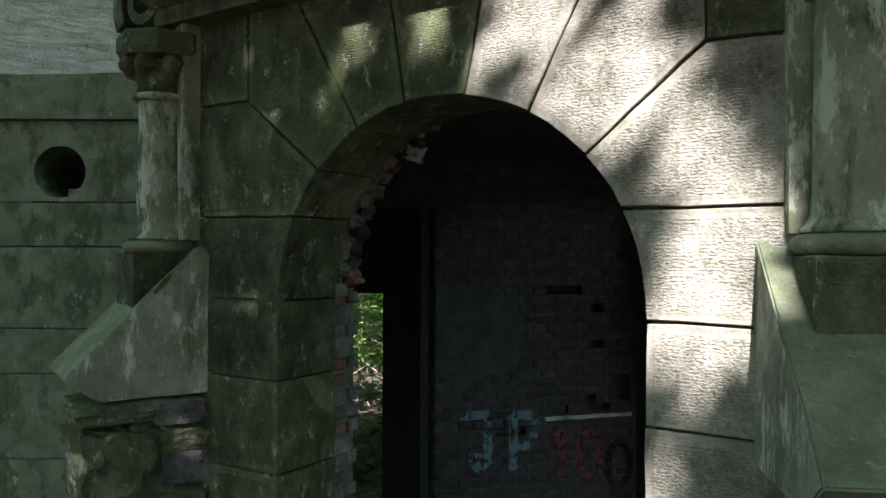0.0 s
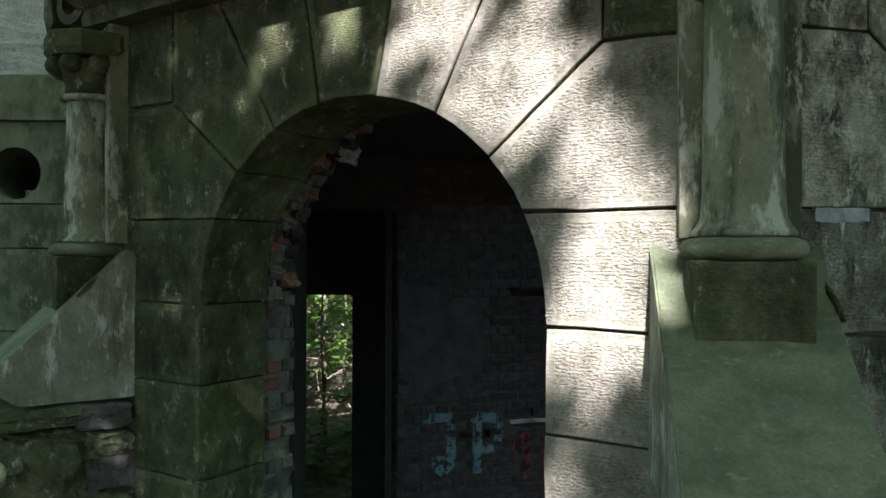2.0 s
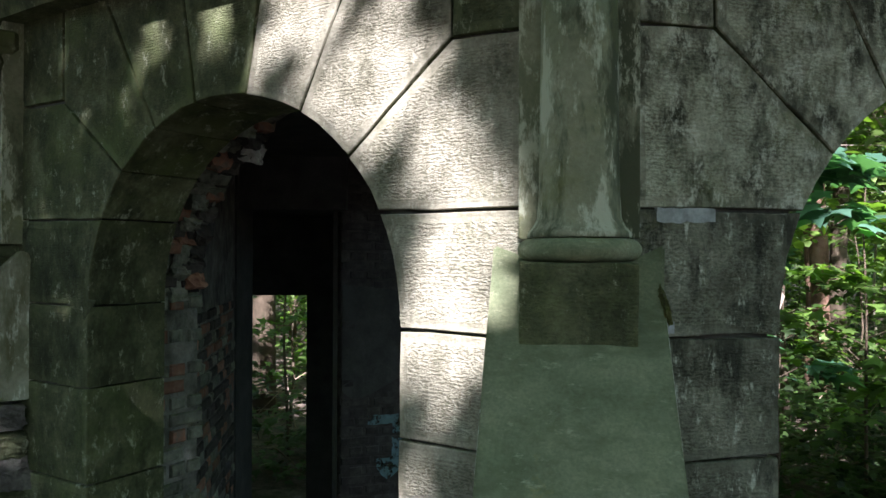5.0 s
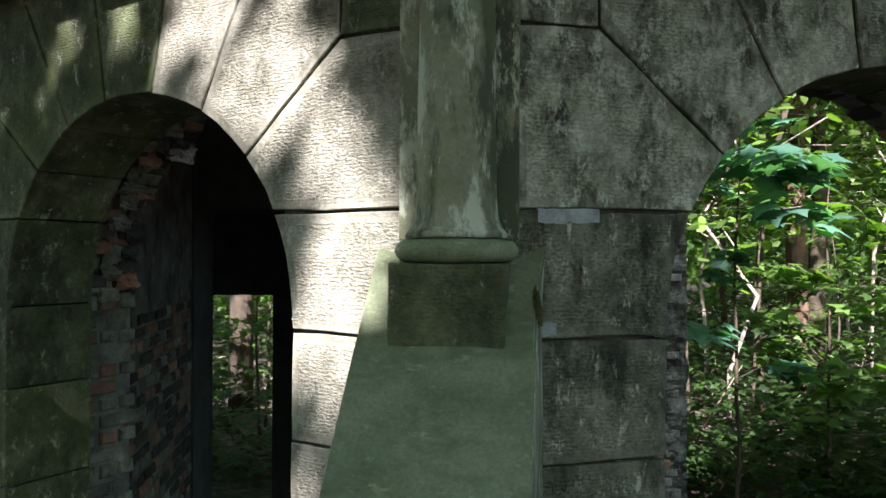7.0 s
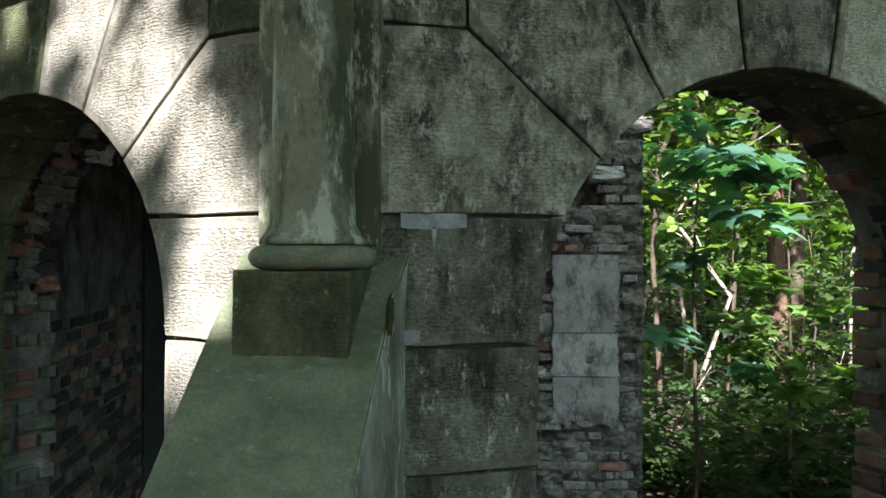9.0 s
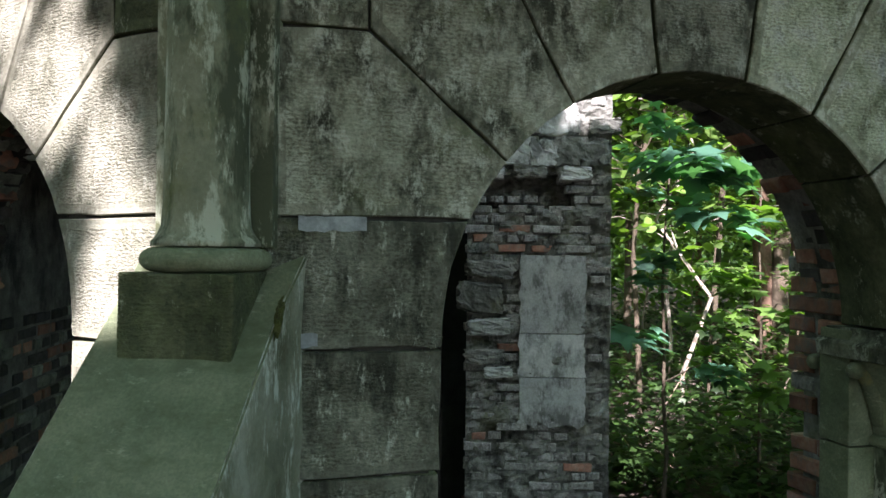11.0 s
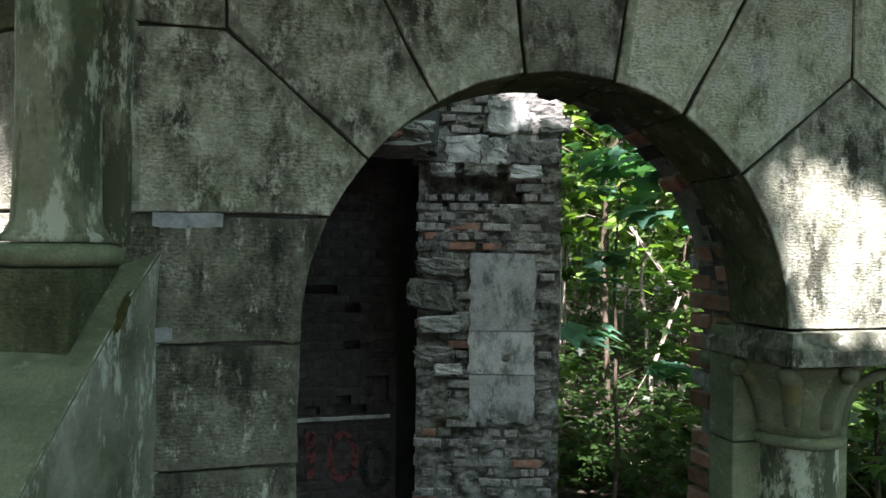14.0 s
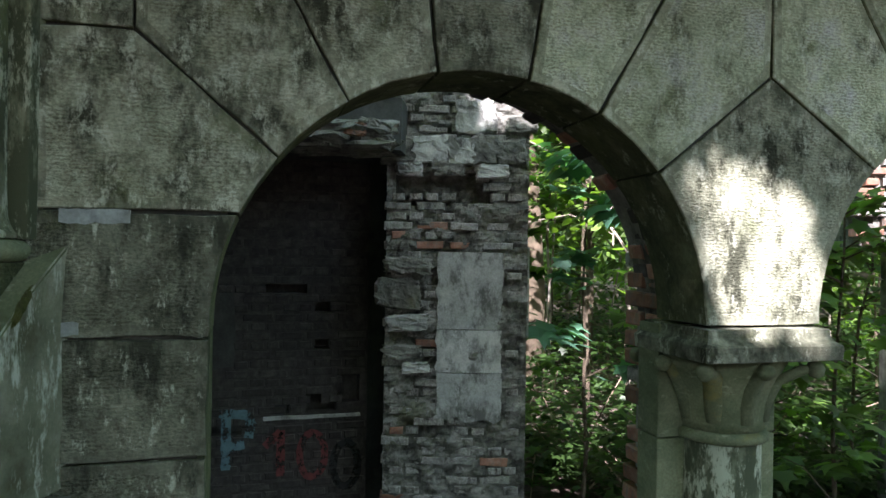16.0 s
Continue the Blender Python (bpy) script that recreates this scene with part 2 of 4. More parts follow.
def leaf_material(name, dark, light):
    mat = bpy.data.materials.new(name)
    mat.use_nodes = True
    nt = mat.node_tree
    bsdf = nt.nodes["Principled BSDF"]
    geo = nt.nodes.new("ShaderNodeNewGeometry")
    col = ramp(nt, geo.outputs["Random Per Island"], [(0.0, dark), (0.6, light), (1.0, tuple(1.4 * c for c in light))])
    nt.links.new(col, bsdf.inputs["Base Color"])
    bsdf.inputs["Roughness"].default_value = 0.45
    tr = nt.nodes.new("ShaderNodeBsdfTranslucent")
    nt.links.new(mixc(nt, 1.0, col, (1.6, 1.9, 0.7), "MULTIPLY"), tr.inputs["Color"])
    mx = nt.nodes.new("ShaderNodeMixShader")
    mx.inputs[0].default_value = 0.4
    nt.links.new(bsdf.outputs[0], mx.inputs[1])
    nt.links.new(tr.outputs[0], mx.inputs[2])
    nt.links.new(mx.outputs[0], nt.nodes["Material Output"].inputs["Surface"])
    return mat


LEAF = leaf_material("maple_leaf", (0.035, 0.07, 0.018), (0.1, 0.17, 0.04))
# the woodland floor's shade is put into these near-black greens
LEAF_LOW = leaf_material("shade_darkened_leaf", (0.008, 0.019, 0.005), (0.03, 0.06, 0.015))
# blue-green tint stands in for sky light reflected off these leaves
LEAF_BLUE = leaf_material("sky_tinted_maple_leaf", (0.042, 0.105, 0.068), (0.09, 0.19, 0.13))
LEAF_FAR = leaf_material("forest_leaf", (0.035, 0.06, 0.016), (0.12, 0.19, 0.045))


def paint(name, colour):
    mat = bpy.data.materials.new(name)
    mat.use_nodes = True
    nt = mat.node_tree
    tc = nt.nodes.new("ShaderNodeTexCoord")
    bsdf = nt.nodes["Principled BSDF"]
    worn = noise_tex(nt, tc.outputs["Object"], 14, 8, 0.7)
    nt.links.new(ramp(nt, worn, [(0.35, tuple(0.5 * c for c in colour)), (0.65, colour)]), bsdf.inputs["Base Color"])
    nt.links.new(ramp(nt, worn, [(0.36, (0, 0, 0)), (0.5, (0.9, 0.9, 0.9))]), bsdf.inputs["Alpha"])
    bsdf.inputs["Roughness"].default_value = 0.7
    return mat


# ---- building helpers ----
def mesh_of(name, bm, *mats):
    me = bpy.data.meshes.new(name)
    bm.to_mesh(me)
    bm.free()
    for m in mats:
        me.materials.append(m)
    return me


def thing(name, bm, mats, matrix=None, label="", category="", group="", kind=""):
    ob = new(name, mesh_of(name, bm, *mats) if bm else None)
    if matrix:
        ob.matrix_world = matrix
    return tagged(ob, label, category, group, kind)


def part(name, bm, mats, parent, label="", matrix=None):
    ob = new(name, mesh_of(name, bm, *mats) if isinstance(bm, bmesh.types.BMesh) else bm)
    ob.parent = parent
    if matrix:
        ob.matrix_basis = matrix
    return tagged(ob, label)


def inset(poly, d):
    """A polygon (counter-clockwise) moved inwards by d."""
    out, n = [], len(poly)
    for i in range(n):
        p, a, b = Vector(poly[i]), Vector(poly[i - 1]), Vector(poly[(i + 1) % n])
        e, f = (p - a).normalized(), (b - p).normalized()
        n1, n2 = Vector((-e.y, e.x)), Vector((-f.y, f.x))
        m = n1 + n2
        m = m / max(0.35, m.dot(m) / 2)
        out.append(tuple(p + m * d))
    return out


def area(poly):
    return sum(poly[i - 1][0] * p[1] - p[0] * poly[i - 1][1] for i, p in enumerate(poly)) / 2


def slab(bm, rings, cap=True, mat=0):
    """Skins rings of equal length of 3D points; closes the first and the last."""
    vs = [[bm.verts.new(p) for p in r] for r in rings]
    n = len(rings[0])
    for a, b in zip(vs, vs[1:]):
        for i in range(n):
            f = bm.faces.new((a[i], a[(i + 1) % n], b[(i + 1) % n], b[i]))
            f.material_index = mat
    if cap:
        bm.faces.new(vs[0][::-1]).material_index = mat
        bm.faces.new(vs[-1]).material_index = mat
    return vs


def block(poly, depth, joint=0.0042, margin=0.014, proud=0.0012, pecked=True, chip=0.006):
    """A dressed block: outline in the wall's plane, worn edge, smooth margin and pecked middle."""
    if area(poly) < 0:
        poly = poly[::-1]
    pts = []
    for i, p in enumerate(poly):                     # finer outline with slightly worn edges
        q = poly[(i + 1) % len(poly)]
        k = max(1, int(math.dist(p, q) / 0.09))
        pts += [(p[0] + (q[0] - p[0]) * j / k, p[1] + (q[1] - p[1]) * j / k) for j in range(k)]
    pts = inset(pts, joint)
    rough = [(u + random.uniform(-1, 1) * chip * 0.5, z + random.uniform(-1, 1) * chip * 0.5) for u, z in pts]
    bm = bmesh.new()
    face = inset(rough, 0.003)
    rings = [[(u, depth, z) for u, z in pts], [(u, 0.004 + random.uniform(0, 0.003), z) for u, z in rough], [(u, 0.0, z) for u, z in face]]
    if pecked:
        mid = inset(face, margin)
        rings += [[(u, 0.0005, z) for u, z in mid], [(u, -proud + random.uniform(-0.0005, 0.0005), z) for u, z in inset(mid, 0.012)]]
    vs = slab(bm, rings, cap=False)
    n = len(rings[0])
    for f in bm.faces[:n]:                           # reveals and soffits in mossy stone, its darkness also holding their shade
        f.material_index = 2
    bm.faces.new(vs[0][::-1])
    f = bm.faces.new(vs[-1])
    f.material_index = 1 if pecked else 0
    bmesh.ops.recalc_face_normals(bm, faces=bm.faces)
    return bm


def arc(uc, zc, r, a, b, n=0):
    n = n or max(2, int(abs(b - a) / 5))
    return [(uc + r * math.cos(radians(a + (b - a) * i / n)), zc + r * math.sin(radians(a + (b - a) * i / n))) for i in range(n + 1)]


def rect(u0, z0, u1, z1):
    return [(u0, z0), (u1, z0), (u1, z1), (u0, z1)]


def prism(bm, poly, w0, w1):
    if area(poly) < 0:
        poly = poly[::-1]
    slab(bm, [[(u, w1, z) for u, z in poly], [(u, w0, z) for u, z in poly]])


def box(bm, x0, y0, z0, x1, y1, z1, bevel=0.0):
    b = bmesh.new()
    bmesh.ops.create_cube(b, size=1.0, matrix=Matrix.LocRotScale(((x0 + x1) / 2, (y0 + y1) / 2, (z0 + z1) / 2), None, (x1 - x0, y1 - y0, z1 - z0)))
    if bevel:
        bmesh.ops.bevel(b, geom=b.edges[:], offset=bevel, segments=2, affect="EDGES", profile=0.6)
    join(bm, b)


def join(bm, other, m=None):
    if m:
        bmesh.ops.transform(other, matrix=m, verts=other.verts)
    vs = {v: bm.verts.new(v.co) for v in other.verts}
    for f in other.faces:
        g = bm.faces.new([vs[v] for v in f.verts])
        g.material_index, g.smooth = f.material_index, f.smooth
    other.free()


def lathe(bm, profile, n=32, wobble=0.0):
    """Turns (radius, z) pairs round the z axis."""
    rings = [[(r * (1 + wobble * noise.noise((math.cos(i * math.tau / n) * 2, math.sin(i * math.tau / n) * 2, z * 4))) * math.cos(i * math.tau / n),
               r * (1 + wobble * noise.noise((math.cos(i * math.tau / n) * 2, math.sin(i * math.tau / n) * 2, z * 4 + 9))) * math.sin(i * math.tau / n), z) for i in range(n)] for r, z in profile]
    slab(bm, rings)
    for f in bm.faces:
        f.smooth = len(f.verts) == 4


def roughen(bm, amount, scale, cuts=0):
    if cuts:
        bmesh.ops.subdivide_edges(bm, edges=bm.edges[:], cuts=cuts, use_grid_fill=True)
    for v in bm.verts:
        v.co += Vector(noise.noise_vector(v.co * scale)) * amount


def rough_stone(sx, sy, sz, seed, cuts=7, soft=0.12, amount=0.3):
    b = bmesh.new()
    bmesh.ops.create_cube(b, size=2.0)
    bmesh.ops.subdivide_edges(b, edges=b.edges[:], cuts=cuts, use_grid_fill=True)
    for v in b.verts:
        c = v.co.copy()
        v.co = c.lerp(c.normalized() * 1.2, soft) + Vector(noise.noise_vector(c * 1.6 + Vector((seed * 3.1, seed * 1.7, seed)))) * amount + Vector(noise.noise_vector(c * 5 + Vector((seed, 0, 0)))) * amount * 0.5
        v.co = Vector((v.co.x * sx, v.co.y * sy, v.co.z * sz))
    return b


# ---- the plan: two sides of an eight-sided rotunda that meet at a corner column ----
CORNER = Vector((1.093, 1.956, 0))
ANG_A, ANG_B = -30.9, 14.83
SIDE_A = Matrix.Translation(CORNER) @ pose(0, 0, 0, 0, 0, ANG_A)
SIDE_B = Matrix.Translation(CORNER) @ pose(0, 0, 0, 0, 0, ANG_B)
ANG_C = (ANG_A + ANG_B) / 2
CORNER_M = Matrix.Translation(CORNER) @ pose(0, 0, 0, 0, 0, ANG_C)
LEFT = SIDE_A @ Vector((-2.675, 0, 0))
LEFT_M = Matrix.Translation(LEFT) @ pose(0, 0, 0, 0, 0, ANG_A - 22.7)
SPRING, TOP, LOW, INSIDE = 1.395, 2.62, -0.2, -0.85
UA, RA = -1.295, 0.746
UB, RB = 1.345, 0.757
UC, RC = 3.285, 0.745
STONE, THICK = 0.36, 0.68


def a_(p, q):
    return arc(UA, SPRING, RA, p, q)


def b_(p, q):
    return arc(UB, SPRING, RB, p, q)


def c_(p, q):
    return arc(UC, SPRING, RC, p, q)


BLOCKS_A = [
    [(-0.15, 1.72), (-0.15, 2.19), (-0.374, 2.2)] + a_(42.1, 26.2),
    [(-0.374, 2.2), (-0.368, TOP), (-0.642, TOP)] + a_(61.4, 42.1),
    [(-0.642, TOP), (-1.08, TOP)] + a_(80.7, 61.4),
    [(-1.08, TOP), (-1.51, TOP)] + a_(100.1, 80.7),
    [(-1.51, TOP), (-1.961, TOP)] + a_(117.5, 100.1),
    [(-1.961, TOP), (-2.225, TOP), (-2.22, 2.216)] + a_(136.2, 117.5),
    [(-2.22, 2.216), (-2.6, 2.225), (-2.6, 1.742)] + a_(153.0, 136.2),
    rect(-2.6, 2.225, -2.225, TOP),
    [(-0.15, 2.19), (-0.15, TOP), (-0.368, TOP), (-0.374, 2.2)],
    [(-0.1, 1.382), (-0.1, 1.72)] + a_(26.2, 0) + [(-0.549, 1.382)],
    rect(-0.549, 1.067, -0.1, 1.382), rect(-0.552, 0.7, -0.1, 1.067), rect(-0.549, 0.33, -0.1, 0.7), rect(-0.549, LOW, -0.1, 0.33),
    [(-2.041, 1.39), (-2.041, SPRING)] + a_(180, 153.0)[1:] + [(-2.6, 1.742), (-2.6, 1.39)],
    rect(-2.6, 1.064, -2.041, 1.39), rect(-2.6, 0.68, -2.043, 1.064), rect(-2.6, 0.3, -2.041, 0.68), rect(-2.6, LOW, -2.041, 0.3),
]
BLOCKS_B = [
    [(0.15, 1.72), (0.15, 2.192), (0.389, 2.2)] + b_(140.5, 154.7),
    [(0.389, 2.2), (0.383, TOP), (0.618, TOP)] + b_(121.3, 140.5),
    [(0.618, TOP), (1.153, TOP)] + b_(100.4, 121.3),
    [(1.153, TOP), (1.568, TOP)] + b_(79.2, 100.4),
    [(1.568, TOP), (2.044, TOP)] + b_(60.3, 79.2),
    [(2.044, TOP), (2.335, TOP), (2.335, 2.213)] + b_(39.8, 60.3),
    b_(39.8, 0) + [(2.54, SPRING)] + c_(180, 134.7)[1:] + [(2.335, 2.213)],
    [(2.335, 2.213), (2.335, TOP), (2.62, TOP)] + c_(116, 134.7),
    [(2.62, TOP), (3.06, TOP)] + c_(98, 116), [(3.06, TOP), (3.5, TOP)] + c_(80, 98), [(3.5, TOP), (3.95, TOP)] + c_(60, 80),
    [(3.95, TOP), (4.35, TOP), (4.35, 1.75)] + c_(27, 60), [(4.35, 1.75), (4.35, SPRING)] + c_(0, 27),
    rect(4.03, 0.9, 4.35, SPRING), rect(4.03, LOW, 4.35, 0.9),
    rect(0.15, 2.196, 0.385, TOP),
    [(0.1, 1.386), (0.588, 1.386)] + b_(180, 154.7) + [(0.1, 1.72)],
    rect(0.1, 1.062, 0.586, 1.386), rect(0.1, 0.68, 0.586, 1.062), rect(0.1, 0.3, 0.588, 0.68), rect(0.1, LOW, 0.588, 0.3),
]


def core(bays, ends, w0, w1, grow, top, low, mid=None):
    """Masonry behind the facing: piers and the wall over each arch."""
    bm = bmesh.new()
    edges = [ends[0]]
    for uc, r in bays:
        edges += [uc - r - grow, uc + r + grow]
        pts = arc(uc, SPRING, r + grow, 180, 0, 30)
        for p, q in zip(pts, pts[1:]):
            prism(bm, [p, q, (q[0], top), (p[0], top)], w0, w1)
    edges.append(ends[1])
    for i in range(0, len(edges), 2):
        prism(bm, rect(edges[i], low if mid is None or i in (0, len(edges) - 2) else mid, edges[i + 1], top), w0, w1)
    bmesh.ops.remove_doubles(bm, verts=bm.verts, dist=0.0005)
    bmesh.ops.recalc_face_normals(bm, faces=bm.faces)
    return bm


wall_a = thing("wall_1", core([(UA, RA)], (-2.66, -0.02), 0.02, STONE, 0.03, TOP, INSIDE), [MORTAR], SIDE_A,
               "ruined rotunda wall of grey-green sandstone blocks with a round arch", "wall", kind="structure")
wall_b = thing("wall_2", core([(UB, RB), (UC, RC)], (0.02, 4.36), 0.02, STONE - 0.06, 0.03, TOP, INSIDE, SPRING), [MORTAR], SIDE_B,
               "ruined rotunda wall of weathered sandstone blocks with open arches", "wall", kind="structure")
STONE_BLOCKS = [(wall_a, p, STONE - 0.002) for p in BLOCKS_A] + [(wall_b, p, STONE - 0.062) for p in BLOCKS_B]

# brick backing of both sides, set back round the arches
back_a = thing("wall_3", core([(UA, RA)], (-2.75, 0.1), STONE + 0.004, THICK - 0.05, 0.118, TOP, INSIDE), [RUBBLE], SIDE_A, "brick and rubble backing behind the arch stones", "wall", kind="structure")
back_b = thing("wall_4", core([(UB, RB), (UC, RC)], (0.0, 4.36), STONE - 0.05, THICK - 0.12, 0.075, TOP, INSIDE), [RUBBLE], SIDE_B, "brick and rubble backing behind the open arches", "wall", kind="structure")

# cornice over both sides
def cornice(u0, u1):
    bm = bmesh.new()
    prof = [(0.018, TOP - 0.035), (-0.1, TOP - 0.035), (-0.115, TOP + 0.03), (-0.17, TOP + 0.06), (-0.23, TOP + 0.08), (-0.24, TOP + 0.16), (0.3, TOP + 0.2), (0.3, TOP + 0.003), (0.018, TOP + 0.003)]
    slab(bm, [[(u, w, z) for w, z in prof] for u in np.linspace(u0, u1, 12)])
    roughen(bm, 0.006, 7)
    bmesh.ops.recalc_face_normals(bm, faces=bm.faces)
    return bm


thing("trim", cornice(-2.7, -0.03), [MARGIN_MOSSY], SIDE_A, "moulded dark sandstone cornice", "cornice", kind="structure")
thing("trim", cornice(0.03, 4.36), [MARGIN_MOSSY], SIDE_B, "moulded dark sandstone cornice", "cornice", kind="structure")


# ---- corner columns on their sloping buttresses ----
def corner_column(m):
    ob = thing("corner_column", None, [], m, "engaged sandstone column on a square plinth, mossy and patched", "column", "columns at the rotunda's corners")
    bm = bmesh.new()
    box(bm, -0.142, -0.143, 1.3, 0.121 + 0.01, 0.14, 1.583, 0.006)
    roughen(bm, 0.004, 9, 3)
    part("plinth", bm, [PECKED_MOSSY], ob, "dark stained square plinth")
    bm = bmesh.new()
    ring = [(0.1, 1.582)] + [(0.115 + 0.038 * math.cos(a), 1.612 + 0.029 * math.sin(a)) for a in np.linspace(-1.5, 1.5, 9)] + [(0.1, 1.642)]
    lathe(bm, ring, 40, 0.02)
    part("torus_moulding", bm, [SLOPE], ob)
    bm = bmesh.new()
    shaft = [(0.127, 1.643), (0.127, 1.654), (0.115, 1.668), (0.104, 1.69), (0.1, 1.75), (0.098, 1.9), (0.096, 2.1), (0.094, 2.255)]
    lathe(bm, shaft, 36, 0.03)
    part("shaft", bm, [SMOOTH], ob, "spalled shaft with pale scars")
    bm = bmesh.new()
    box(bm, -0.152, 0.03, 1.64, 0.152, 0.3, TOP, 0.004)
    part("pilaster", bm, [SMOOTH], ob)
    bm = bmesh.new()
    neck = [(0.1, 2.256)] + [(0.104 + 0.02 * math.cos(a), 2.272 + 0.015 * math.sin(a)) for a in np.linspace(-1.5, 1.5, 6)] + [(0.1, 2.288)]
    lathe(bm, neck, 32)
    part("neck_ring", bm, [SMOOTH], ob)
    bm = bmesh.new()
    bell = [(0.098, 2.289), (0.1, 2.33), (0.112, 2.37), (0.135, 2.4), (0.13, 2.43)]
    lathe(bm, bell, 32)
    for i in range(8):
        s = bmesh.new()
        bmesh.ops.create_icosphere(s, subdivisions=2, radius=0.044, matrix=pose(0.13 * math.cos(i * math.tau / 8), 0.13 * math.sin(i * math.tau / 8), 2.408))
        join(bm, s)
    part("capital_bell", bm, [MARGIN_MOSSY], ob, "carved bell with round buds")
    bm = bmesh.new()
    octa = [(0.182 * math.cos(radians(22.5 + 45 * i)), 0.182 * math.sin(radians(22.5 + 45 * i))) for i in range(8)]
    slab(bm, [[(x * k, y * k, z) for x, y in octa] for k, z in ((0.9, 2.445), (1.0, 2.47), (1.0, 2.535), (0.96, 2.545))])
    part("abacus", bm, [MARGIN_MOSSY], ob)
    bm = bmesh.new()
    prof = []
    for i in range(28):
        t = i / 27
        prof.append((0.02 + 0.15 * t, t * math.tau * 1.6))
    rings = []
    for r, a in prof:
        cx, cz = r * math.cos(a), r * math.sin(a)
        w = 0.012 + 0.02 * r / 0.17
        rings.append([(cx + w * math.cos(a) * p, q, cz + w * math.sin(a) * p) for p, q in ((-1, -0.07), (1, -0.07), (1, 0.07), (-1, 0.07))])
    slab(bm, rings)
    bmesh.ops.recalc_face_normals(bm, faces=bm.faces)
    part("scroll", bm, [MARGIN_MOSSY], ob, "worn round scroll above the capital", pose(-0.06, -0.02, 2.72, 0, 0, 20))
    return ob


corner_column(CORNER_M)
corner_column(Matrix.Translation((-0.055, -0.015, 0)) @ LEFT_M @ Matrix.Diagonal((1.1, 1.1, 1.0, 1.0)))


def buttress(m):
    ob = thing("buttress", None, [], m, "sloping green-stained sandstone buttress block under a column", "buttress", "buttresses of the rotunda")
    prof = [(0.35, 1.0), (0.35, 1.3), (0.12, 1.63), (0.095, 1.63), (-0.41, 1.125), (-0.425, 1.1), (-0.30, 1.0)]
    bm = bmesh.new()
    slab(bm, [[(s, w, z) for w, z in prof] for s in np.linspace(-0.22, 0.22, 9)])
    bmesh.ops.recalc_face_normals(bm, faces=bm.faces)
    bmesh.ops.bevel(bm, geom=[e for e in bm.edges if e.is_boundary or e.calc_face_angle(0) > 0.5], offset=0.006, segments=2, affect="EDGES")
    bmesh.ops.subdivide_edges(bm, edges=[e for e in bm.edges if e.calc_length() > 0.08], cuts=3, use_grid_fill=True)
    for v in bm.verts:                               # the chipped edge draws in below the plinth
        if v.co.x > 0.1:
            k = min(1.0, max(0.0, (0.085 - v.co.y) / 0.15))
            v.co.x -= 0.021 * k * k * (3 - 2 * k) * (v.co.x - 0.1) / 0.12
    roughen(bm, 0.004, 8)
    roughen(bm, 0.0015, 60)
    bm.normal_update()
    for f in bm.faces:
        f.material_index = 1 if abs(f.normal.x) > 0.8 else 0
    part("weathering_block", bm, [SLOPE, SIDE_STONE], ob)
    b = bmesh.new()
    bmesh.ops.create_icosphere(b, subdivisions=4, radius=1.0)
    for v in b.verts:
        c = v.co.copy()
        v.co = c * (1 + 0.5 * noise.noise(c * 3 + m.translation)) * 1.0
        v.co = Vector((v.co.x * 0.009, v.co.y * 0.055, v.co.z * 0.01)) + Vector(noise.noise_vector(c * 9)) * 0.005
    part("moss", b, [MOSS], ob, "brown-green moss on the chipped edge", pose(0.2, -0.045, 1.482, 45, 0, 10))
    bm = bmesh.new()
    box(bm, -0.18, -0.1, INSIDE, 0.12, 0.4, 0.985)
    roughen(bm, 0.04, 5, 10)
    roughen(bm, 0.02, 16)
    part("foundation", bm, [RUBBLE_DARK], ob, "crumbling rubble foundation")
    for k, (x, y, z, sx, sy, sz, ry) in enumerate(((0.05, -0.18, 0.95, 0.16, 0.2, 0.042, 2), (0.17, 0.02, 0.93, 0.07, 0.1, 0.05, -4), (0.05, -0.17, 0.7, 0.155, 0.195, 0.19, 3), (0.17, 0.04, 0.82, 0.06, 0.09, 0.05, 15),
                                               (0.17, 0.05, 0.69, 0.055, 0.1, 0.07, -8), (0.16, 0.03, 0.55, 0.07, 0.1, 0.06, 12), (0.04, -0.16, 0.35, 0.17, 0.18, 0.14, 4), (0.16, 0.05, 0.38, 0.08, 0.1, 0.09, -9),
                                               (0.04, -0.13, 0.08, 0.18, 0.17, 0.12, 3))):
        part("stone", rough_stone(sx, sy, sz, 11 + 3 * k, 9, 0.16, 0.2), [(MARGIN_MOSSY, RUBBLE_DARK, MARGIN_MOSSY)[k % 3]], ob, matrix=pose(x, y, z, 0, ry, 0))
    return ob


buttress(CORNER_M)
buttress(Matrix.Translation((-0.05, -0.02, -0.02)) @ LEFT_M)

